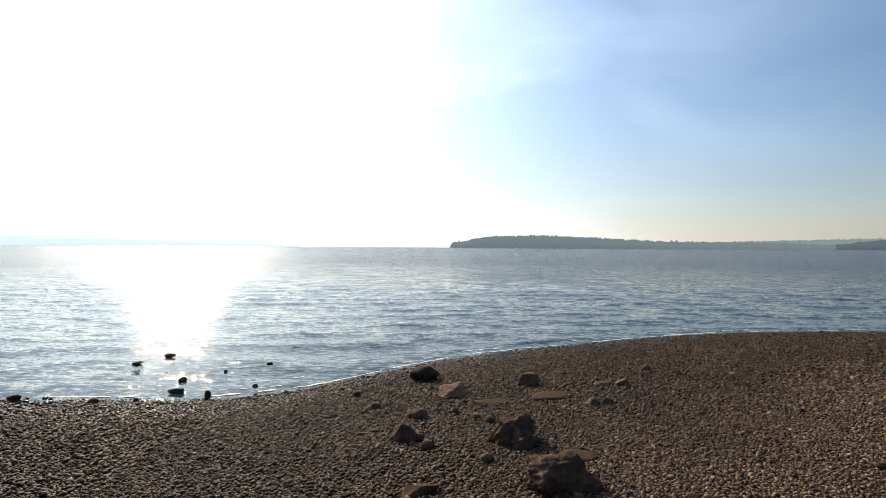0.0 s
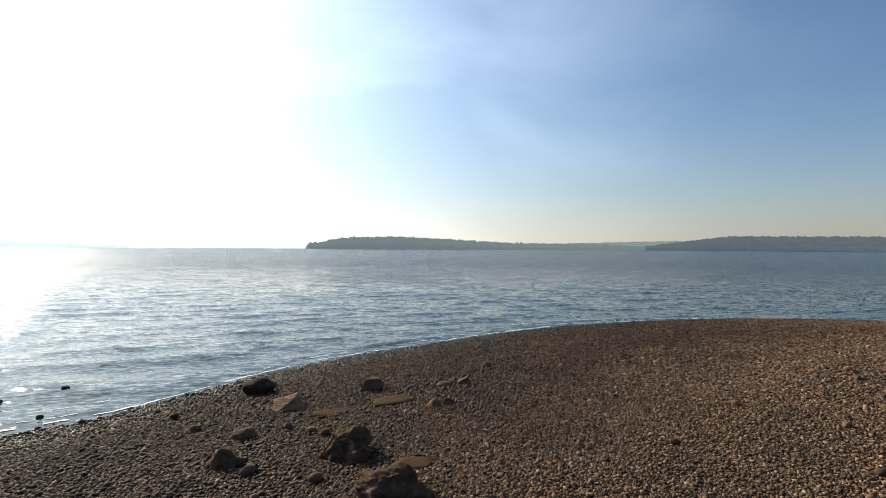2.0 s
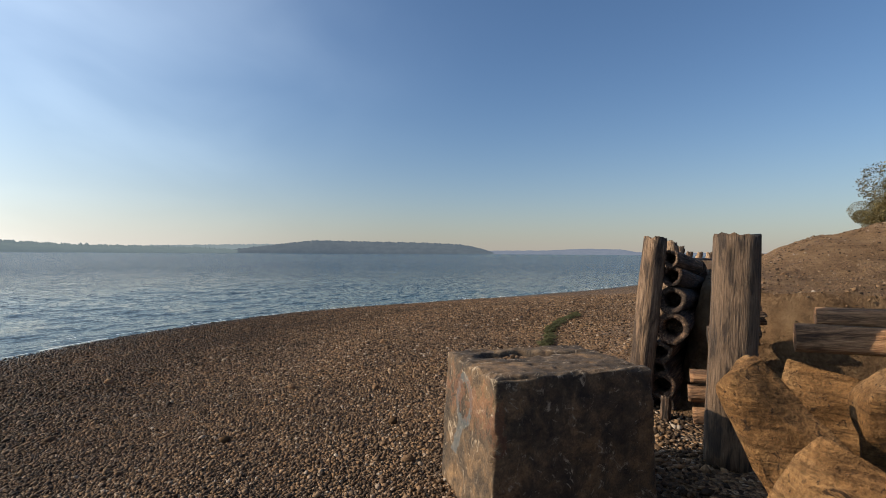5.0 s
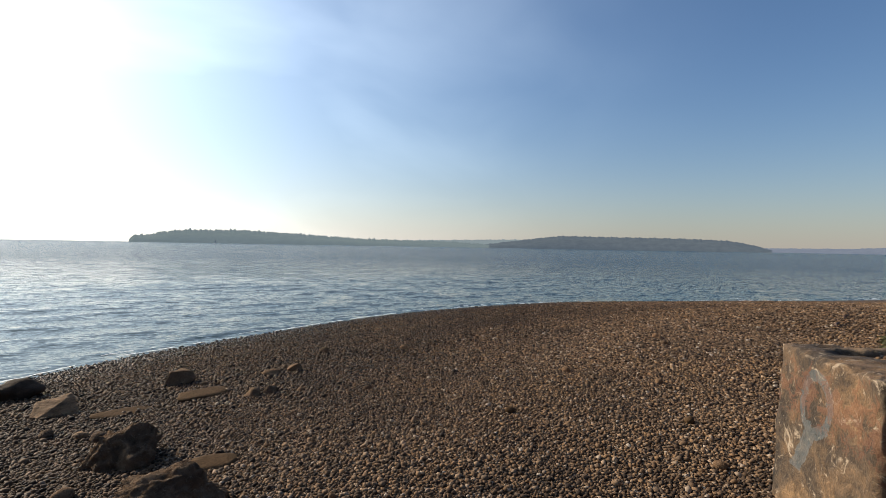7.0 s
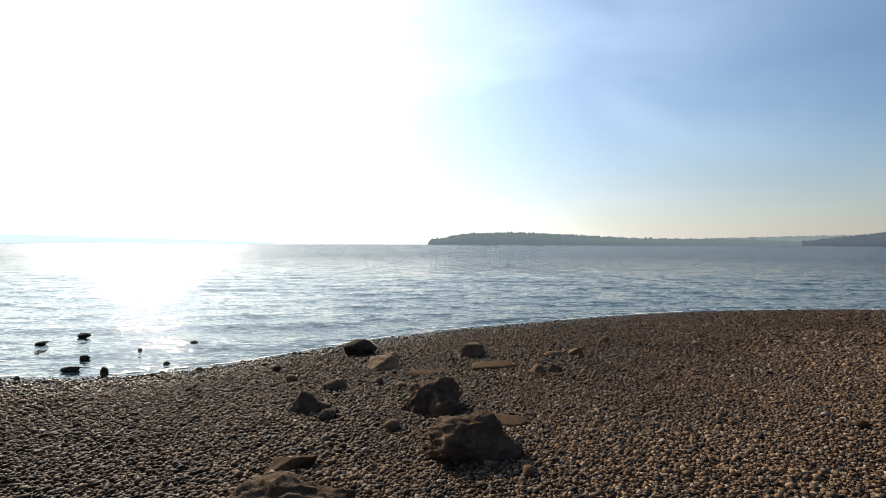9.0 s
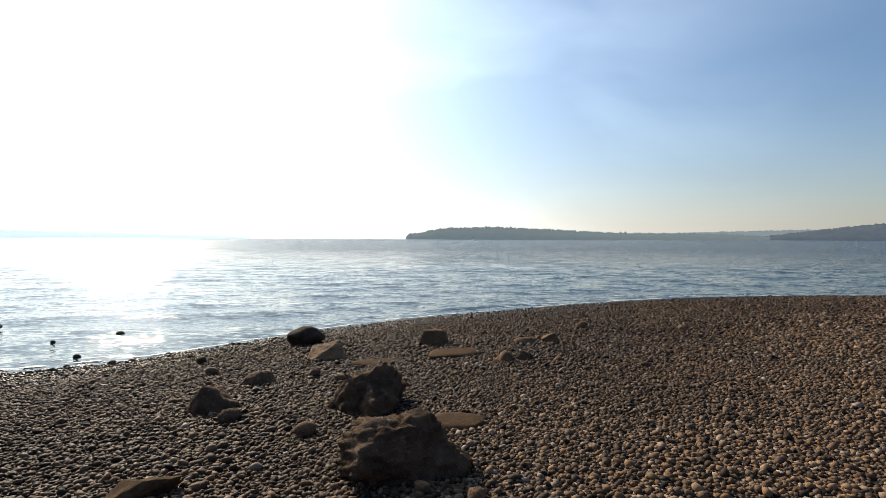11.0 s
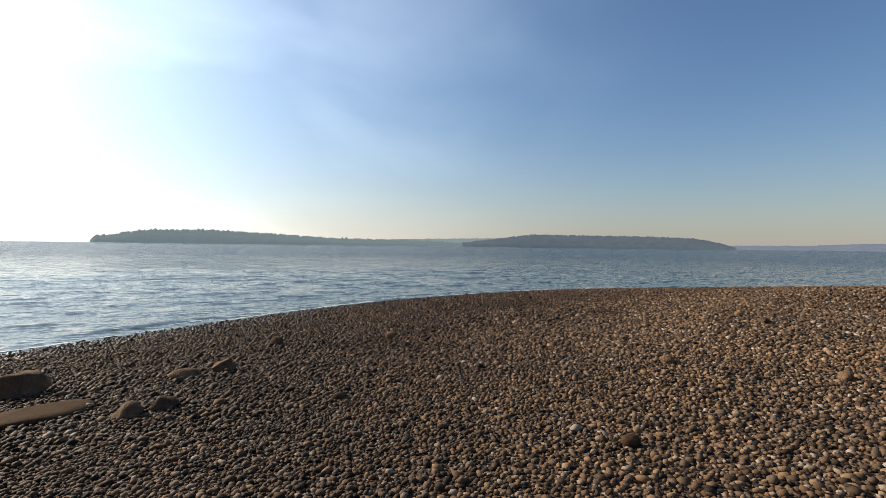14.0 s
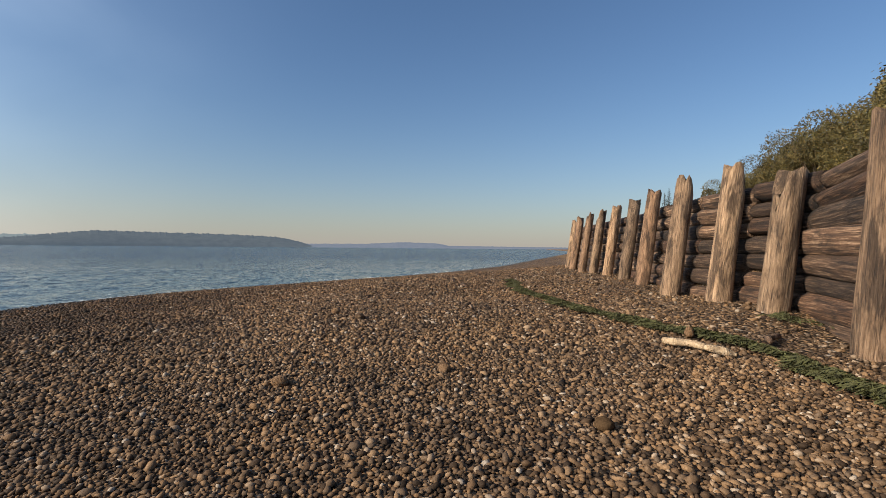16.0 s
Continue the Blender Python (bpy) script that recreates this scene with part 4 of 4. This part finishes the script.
def block_bm():
    """A cast block with chipped, rounded edges, a slight flare at the foot and a broken hollow in its top."""
    bm = bmesh.new()
    bmesh.ops.create_cube(bm, size=1.0)
    bmesh.ops.subdivide_edges(bm, edges=bm.edges[:], cuts=64, use_grid_fill=True)
    for v in bm.verts:
        p = v.co.copy()
        near = sorted((0.5 - abs(p.x), 0.5 - abs(p.y), 0.5 - abs(p.z)))
        chip = 0.5 + 0.8 * noise.noise(p * 5) + 0.35 * noise.noise(p * 15)
        worn = max(0, 0.035 - near[1]) * max(0.15, chip) * 1.1
        q = p * (1 - worn)
        q = q + p.normalized() * (0.007 * noise.noise(p * 6) + 0.004 * noise.noise(p * 17) + 0.003 * noise.noise(p * 37))
        if p.z > 0.49:
            hole = float(step(0.17, 0.1, math.hypot((p.x + 0.12) * 0.6, p.y - 0.22) + 0.05 * noise.noise(p * 6)))
            gash = float(step(0.05, 0.0, abs(p.y - 0.2 + 0.25 * (p.x - 0.2)) + 0.04 * noise.noise(p * 9))) * float(step(0.0, 0.1, p.x)) * float(step(0.42, 0.3, p.x))
            q.z -= 0.14 * hole + 0.07 * gash + 0.025 * max(0, noise.noise(p * 7)) + 0.02 * max(0, noise.noise(p * 19))
        flare = 1 + 0.05 * (0.5 - p.z)
        v.co = Vector((q.x * BW * flare, q.y * BD * flare, (q.z + 0.5) * BH))
    return bm


block = thing("concrete_block", (6.376, 2.559, -1.3), "big worn concrete block with a broken hollow on top", "concrete block", turn=(0, 0.5, -40))
part("block_body", block_bm(), concrete_material(), block)
rub = random.Random(4)
for k in range(16):
    s0 = rub.uniform(0.035, 0.075)
    bm = rock_bm((s0 * 1.3, s0, s0 * 0.8), 400 + k, 0.25, detail=1)
    bm.transform(Matrix.Translation((-0.19 + rub.uniform(-0.21, 0.21), 0.28 + rub.uniform(-0.07, 0.09), BH - 0.075 + rub.uniform(0, 0.03))))
    part("rubble_stone", bm, (M_ROCK, M_TAN, M_PEBBLE)[k % 3], block, "loose stone lying in the broken hollow" if k == 0 else "")


# ---- driftwood, weed and small finds ----
def branch_bm(points, radii, sides=9):
    bm = bmesh.new()
    rings = []
    pts = [Vector(p) for p in points]
    for i, (p, r) in enumerate(zip(pts, radii)):
        d = (pts[min(i + 1, len(pts) - 1)] - pts[max(i - 1, 0)]).normalized()
        u = d.cross(Vector((0.1, 0.2, 1))).normalized()
        w = d.cross(u)
        rings.append([bm.verts.new(p + (u * math.cos(6.2832 * k / sides) + w * math.sin(6.2832 * k / sides)) * r * (1 + 0.15 * noise.noise(p * 9 + Vector((k, 0, 0))))) for k in range(sides)])
    for r0, r1 in zip(rings, rings[1:]):
        for k in range(sides):
            bm.faces.new((r0[k], r0[(k + 1) % sides], r1[(k + 1) % sides], r1[k]))
    bm.faces.new(rings[0][::-1])
    bm.faces.new(rings[-1])
    return bm


gz = float(ground_z(9.43, 3.79)) + 0.035
stick = new("driftwood_stick", mesh_from("driftwood_stick", branch_bm([(0.27, 0.27, 0.03), (0.2, 0.21, 0.03), (0.06, 0.06, 0.045), (-0.1, -0.09, 0.03), (-0.19, -0.2, 0.02), (-0.27, -0.3, 0.0)], [0.036, 0.045, 0.04, 0.038, 0.048, 0.022]), M_DRIFT))
stick.matrix_world = pose(9.43, 3.79, gz)
tagged(stick, "bleached pale driftwood stick lying beside the seaweed", "driftwood")
stub = new("wood_offcut", mesh_from("wood_offcut", branch_bm([(0, 0, 0), (0.02, 0.01, 0.06), (0.03, 0.0, 0.11)], [0.05, 0.055, 0.04], 6), M_TAN))
stub.matrix_world = pose(10.0, 3.7, float(ground_z(10.0, 3.7)) + 0.04, 20, 10, 30)
tagged(stub, "small yellow wood offcut lying on the seaweed", "wood scrap")
for k, (x, y, ln, a) in enumerate(((17.8, 7.6, 0.9, 20), (20.5, 8.4, 1.1, 15), (9.9, 2.85, 0.5, -30))):
    tw = new("driftwood_twig", mesh_from("driftwood_twig", branch_bm([(-ln / 2, 0, 0), (-ln / 6, 0.05, 0.02), (ln / 5, -0.02, 0.03), (ln / 2, 0.03, 0)], [0.02, 0.04, 0.035, 0.015], 7), M_LOG))
    tw.matrix_world = pose(x, y, float(ground_z(x, y)) + 0.04, 0, 0, a)
    tagged(tw, "dark waterlogged twig lying on the pebbles", "driftwood")


def weed_mesh(path, width, count, seed, blade=0.24):
    """A drift line of eelgrass: short curled ribbons heaped along a line."""
    rng = np.random.RandomState(seed)
    px, py = np.array([p[0] for p in path]), np.array([p[1] for p in path])
    arc = np.concatenate([[0], np.cumsum(np.hypot(np.diff(px), np.diff(py)))])
    t = rng.rand(count) ** 1.25 * arc[-1]
    t = t + 0.12 * np.sin(t * 5.3) + 0.05 * np.sin(t * 13.7)
    clump = 0.5 + 0.5 * np.sin(t * 3.1) * np.sin(t * 7.7 + 1)
    cx, cy = np.interp(t, arc, px), np.interp(t, arc, py)
    off = rng.normal(0, 1, count) * width * (0.3 + 0.7 * clump) + 0.07 * np.sin(t * 2.3) + 0.05 * np.sin(t * 6.1)
    cx, cy = cx + off * 0.5, cy + off
    verts, faces = [], []
    for i in range(count):
        a, ln, w = rng.uniform(0, 6.28), blade * rng.uniform(0.5, 1.4), rng.uniform(0.0025, 0.006)
        z = float(ground_z(cx[i], cy[i])) + 0.05
        heap = 0.055 * math.exp(-(off[i] / width) ** 2) * rng.rand()
        dx, dy, nx, ny = math.cos(a) * ln / 2, math.sin(a) * ln / 2, -math.sin(a) * w, math.cos(a) * w
        n0 = len(verts)
        for f, lift in ((-1, 0.0), (0, rng.uniform(0.008, 0.04)), (1, 0.004)):
            for sgn in (-1, 1):
                verts.append((cx[i] + dx * f + nx * sgn, cy[i] + dy * f + ny * sgn, z + heap + lift + 0.004 * sgn))
        faces += [(n0, n0 + 1, n0 + 3, n0 + 2), (n0 + 2, n0 + 3, n0 + 5, n0 + 4)]
    me = bpy.data.meshes.new("seaweed")
    me.from_pydata(verts, [], faces)
    me.materials.append(M_WEED)
    return me


weed = new("seaweed", weed_mesh(((7.3, 2.72), (7.98, 2.91), (8.8, 3.1), (9.69, 3.33), (10.2, 3.66), (10.73, 4.0), (11.9, 4.55), (13.2, 5.0), (14.6, 5.47), (16.9, 6.1), (20.4, 6.42)), 0.085, 12000, 5, 0.15))
tagged(weed, "line of green eelgrass washed up along the beach", "seaweed", kind="stuff")
weed2 = new("seaweed", weed_mesh(((10.4, 2.2), (10.75, 2.35)), 0.12, 160, 6, 0.12))
tagged(weed2, "scattered dark seaweed at the foot of the piles", "seaweed", kind="stuff")


# ---- shrubs and trees on the bank ----
def leaf_cloud(count, size, leaf, seed, lumps=7):
    """Leaves on the shell of several lumps, with ragged gaps."""
    rng = np.random.RandomState(seed)
    cen = rng.uniform(-0.5, 0.5, (lumps, 3)) * np.array(size) * np.array([1.1, 1.1, 0.75])
    cen[:, 2] += size[2] * 0.55
    rad = rng.uniform(0.3, 0.52, lumps)
    which = rng.randint(0, lumps, count)
    d = rng.normal(0, 1, (count, 3))
    d /= np.linalg.norm(d, axis=1)[:, None]
    r = rad[which] * (0.65 + 0.45 * rng.rand(count) ** 0.6)
    r *= 1 + 0.22 * (rng.rand(count) ** 8)
    p = cen[which] + d * r[:, None] * np.array(size) * 0.75
    p[:, 2] = np.maximum(p[:, 2], 0.02)
    u = rng.normal(0, 1, (count, 3))
    u /= np.linalg.norm(u, axis=1)[:, None]
    v = np.cross(u, rng.normal(0, 1, (count, 3)))
    v /= np.linalg.norm(v, axis=1)[:, None]
    ln = leaf * rng.uniform(0.6, 1.3, (count, 1))
    co = np.stack([p - u * ln, p + v * ln * 0.42, p + u * ln, p - v * ln * 0.42], 1).reshape(-1, 3)
    i = np.arange(count) * 4
    me = bpy.data.meshes.new("foliage")
    me.from_pydata(co.tolist(), [], np.stack([i, i + 1, i + 2, i + 3], 1).tolist())
    return me


def leaf_material(name, dark, mid, light):
    m, n, l, b = material(name, 0.65)
    geo = n.new("ShaderNodeNewGeometry")
    c = ramp(n, ((0.0, dark), (0.5, mid), (1.0, light)))
    l.new(geo.outputs["Random Per Island"], c.inputs["Fac"])
    t = tex_noise(n, l, geo.outputs["Position"], 0.9, 3, 0.6)
    g = ramp(n, ((0.3, (0.6, 0.55, 0.5)), (0.7, (1.25, 1.25, 1.0))))
    l.new(t.outputs["Fac"], g.inputs["Fac"])
    l.new(blend(n, l, 1.0, c.outputs["Color"], g.outputs["Color"], "MULTIPLY"), b.inputs["Base Color"])
    return m


M_SHRUB = leaf_material("olive_brown_leaves", (0.03, 0.029, 0.009), (0.085, 0.072, 0.018), (0.16, 0.115, 0.036))


def shrub(seed, size):
    ob = thing("shrub", (0, 0, -30), "dense olive-brown scrub bush on the bank", "bush", "bushes on the bank")
    rng = random.Random(seed)
    fo = leaf_cloud(12000, size, 0.052, seed)
    fo.materials.append(M_SHRUB)
    f = new("foliage", fo)
    f.parent = ob
    for k in range(9):
        a, lean = rng.uniform(0, 6.28), rng.uniform(0.15, 0.6)
        h = size[2] * rng.uniform(0.8, 1.22)
        tip = Vector((math.cos(a) * lean * size[0] * 0.8, math.sin(a) * lean * size[1] * 0.8, h))
        mid = tip * 0.5 + Vector((rng.uniform(-0.1, 0.1), rng.uniform(-0.1, 0.1), 0.1))
        part("stem", branch_bm([(0, 0, -0.3), mid * 0.5, mid, tip * 0.8, tip], [0.03, 0.022, 0.016, 0.009, 0.003], 5), M_TWIG, ob)
    return ob


kinds = [shrub(500, (2.2, 1.9, 1.9)), shrub(501, (2.6, 2.0, 2.2)), shrub(502, (1.8, 1.7, 1.5))]
place_rng = random.Random(9)
spots = []
for row, (y0, dy) in enumerate(((-3.3, -0.1), (-5.1, -0.09), (-7.0, -0.08))):
    for k in range(12 - row * 2):
        x = 16.2 + k * 1.75 + row * 0.9 + place_rng.uniform(-0.4, 0.4)
        spots.append((x, y0 + dy * (x - 16) + place_rng.uniform(-0.4, 0.4), (0.72, 0.95, 1.25)[row]))
spots += [(14.8, -4.3, 0.8), (13.4, -5.2, 0.8), (15.3, -6.4, 1.0)]
for k, (x, y, tall) in enumerate(spots):
    m = pose(x, y, float(ground_z(x, y)) - 0.12, 0, 0, place_rng.uniform(0, 360)) @ Matrix.Scale(tall * place_rng.uniform(0.88, 1.1), 4)
    if k < 3:
        kinds[k].matrix_basis = m
    else:
        o = copy_thing(kinds[k % 3], m)
        o.scale = m.to_scale()


def conifer(x, y, height, seed):
    ob = thing("conifer", (x, y, float(ground_z(x, y)) - 0.1), "dark green conifer standing behind the scrub", "tree", "conifers behind the bank")
    rng = np.random.RandomState(seed)
    part("trunk", branch_bm([(0, 0, -0.5), (0.02, 0, height * 0.5), (0, 0, height)], [height * 0.022, height * 0.014, 0.01], 8), M_TWIG, ob)
    verts, faces = [], []
    for k in range(900):
        f = rng.rand() ** 0.8
        z, a = height * (0.12 + 0.88 * f), rng.uniform(0, 6.28)
        reach = height * 0.2 * (1 - f) ** 0.85 * rng.uniform(0.5, 1.15) + 0.05
        w = 0.06 + reach * 0.12
        c, s = math.cos(a), math.sin(a)
        for part_f in (0.35, 1.0):
            n0 = len(verts)
            x0, x1 = reach * (part_f - 0.35), reach * part_f
            droop = -0.28 * reach * part_f
            verts += [(c * x0 - s * w, s * x0 + c * w, z + droop * 0.5), (c * x0 + s * w, s * x0 - c * w, z + droop * 0.5), (c * x1, s * x1, z + droop)]
            faces.append((n0, n0 + 1, n0 + 2))
    me = bpy.data.meshes.new("crown")
    me.from_pydata(verts, [], faces)
    me.materials.append(M_CONIFER)
    crown = new("crown", me)
    crown.parent = ob


conifer(138, -24.5, 15.5, 1)
conifer(141, -26.2, 17.0, 2)
conifer(143, -28.2, 16.0, 3)
conifer(139, -27.5, 14.0, 7)
conifer(24.5, -7.5, 4.8, 4)
conifer(23.0, -8.2, 5.6, 5)
conifer(27.5, -9.0, 4.0, 6)

# ---- sailing boat far out ----
boat = thing("sailing_boat", (2300 * math.sin(radians(6.35)), 2300 * math.cos(radians(6.35)), WATER), "tiny white sailing boat far out on the water", "boat")
bm = bmesh.new()
bmesh.ops.create_cone(bm, cap_ends=True, segments=8, radius1=1.2, radius2=2.0, depth=1.4)
bm.transform(Matrix.Diagonal((2.6, 1, 1, 1)))
part("hull", bm, M_SAIL, boat)
bm = bmesh.new()
sail = [bm.verts.new(p) for p in ((-3.2, 0.0, 1.8), (2.6, 0.3, 1.8), (0.2, 0.1, 12.5), (-3.2, 0.12, 1.8), (2.6, 0.42, 1.8), (0.2, 0.22, 12.5))]
bm.faces.new(sail[:3])
bm.faces.new(sail[3:][::-1])
for i in range(3):
    bm.faces.new((sail[i], sail[(i + 1) % 3], sail[3 + (i + 1) % 3], sail[3 + i]))
part("sail", bm, M_SAIL, boat, "white triangular sail")


# ---- pebbles ----
def pebble_field(name, x0, x1, y0, y1, spacing, seed, keep, grain=1.3, simple=False):
    """Loose pebbles over a stretch of beach, every one a small rounded stone lying at its own angle."""
    rng = np.random.RandomState(seed)
    gx, gy = np.meshgrid(np.arange(x0, x1, spacing), np.arange(y0, y1, spacing * 0.88))
    gx = gx + (np.arange(gx.shape[0])[:, None] % 2) * spacing / 2
    x, y = gx.reshape(-1), gy.reshape(-1)
    x, y = x + rng.uniform(-0.45, 0.45, x.size) * spacing, y + rng.uniform(-0.45, 0.45, x.size) * spacing
    ok = keep(x, y)
    x, y = x[ok], y[ok]
    n = x.size
    size = spacing * grain * np.exp(rng.normal(0, 0.3, n)).clip(0.45, 2.1)
    dims = np.stack([size * rng.uniform(0.95, 1.35, n), size * rng.uniform(0.7, 1.0, n), size * rng.uniform(0.42, 0.75, n)], 1) / 2
    if simple:
        base = np.array([(1, 0, 0), (0, 1, 0), (-1, 0, 0), (0, -1, 0), (0, 0, 1), (0, 0, -1)], float)
        tri = np.array([(i, (i + 1) % 4, 4) for i in range(4)] + [((i + 1) % 4, i, 5) for i in range(4)])
    else:
        tmp = bmesh.new()
        bmesh.ops.create_icosphere(tmp, subdivisions=1, radius=1.0)
        base = np.array([v.co[:] for v in tmp.verts])
        tri = np.array([[v.index for v in f.verts] for f in tmp.faces])
        tmp.free()
    co = base[None] * (1 + rng.uniform(-0.24, 0.24, (n, len(base), 1))) * dims[:, None, :]
    a, p, q = rng.uniform(0, 6.283, n), rng.normal(0, 0.33, n), rng.normal(0, 0.33, n)
    cy_, sy_ = np.cos(p)[:, None], np.sin(p)[:, None]
    X, Y, Z = co[..., 0] * cy_ + co[..., 2] * sy_, co[..., 1], -co[..., 0] * sy_ + co[..., 2] * cy_
    cx_, sx_ = np.cos(q)[:, None], np.sin(q)[:, None]
    Y, Z = Y * cx_ - Z * sx_, Y * sx_ + Z * cx_
    ca, sa = np.cos(a)[:, None], np.sin(a)[:, None]
    X, Y = X * ca - Y * sa, X * sa + Y * ca
    lift = ground_z(x, y) + dims[:, 2] * rng.uniform(-0.1, 0.75, n)
    co = np.stack([X + x[:, None], Y + y[:, None], Z + lift[:, None]], -1).reshape(-1, 3)
    faces = (tri[None] + (np.arange(n) * len(base))[:, None, None]).reshape(-1, 3)
    me = bpy.data.meshes.new(name)
    me.vertices.add(len(co))
    me.vertices.foreach_set("co", co.reshape(-1).astype(np.float32))
    me.loops.add(faces.size)
    me.loops.foreach_set("vertex_index", faces.reshape(-1).astype(np.int32))
    me.polygons.add(len(faces))
    me.polygons.foreach_set("loop_start", (np.arange(len(faces)) * 3).astype(np.int32))
    me.update()
    me.polygons.foreach_set("use_smooth", np.ones(len(faces), bool))
    me.materials.append(M_PEBBLE)
    return tagged(new(name, me), "loose brown and grey beach pebbles", "pebbles", kind="stuff")


def on_beach(x, y):
    dry = (shore_y(x) - y > -0.35) & (y < 30)
    front = (y > wall_y(x) - 0.3) | (x < 9.3)
    sandy = (x > 9.3) & (y < wall_y(x) + 1.2 + 0.25 * np.sin(x * 1.7)) & (np.sin(x * 91.7 + y * 57.3) > -0.85)
    crib = (x > 8.4) & (y < 1.55) & (x < 9.6)
    return dry & front & ~sandy & ~crib


def near_zone(x, y):
    return (x > 0.6) & (x < 9.2) & (y > 2.5) & (y < 9.0)


def middle_zone(x, y):
    return (x > -4.5) & (x < 15.0) & (y > 2.0) & (y < 11.0)


def outer_zone(x, y):
    return (x > -8.5) & (x < 16.5) & (y > 1.2) & (y < 16.0)


pebble_field("pebbles", 0.6, 9.2, 2.5, 9.0, 0.0355, 21, lambda x, y: on_beach(x, y) & near_zone(x, y), 1.06)
pebble_field("pebbles", -4.5, 15.0, 2.0, 11.0, 0.048, 22, lambda x, y: on_beach(x, y) & middle_zone(x, y) & ~near_zone(x, y), 0.98)
pebble_field("pebbles", -8.5, 16.5, 1.2, 16.0, 0.066, 25, lambda x, y: on_beach(x, y) & outer_zone(x, y) & ~middle_zone(x, y), 0.95, True)
pebble_field("pebbles", -12, 34, 1.0, 22.5, 0.09, 23, lambda x, y: on_beach(x, y) & ~outer_zone(x, y), 0.8, True)
pebble_field("rubble", 9.3, 24, -3.0, 1.5, 0.11, 24, lambda x, y: (y < wall_y(x) - 0.8) & (np.sin(x * 31.7 + y * 17.3) > -0.2), 0.33)
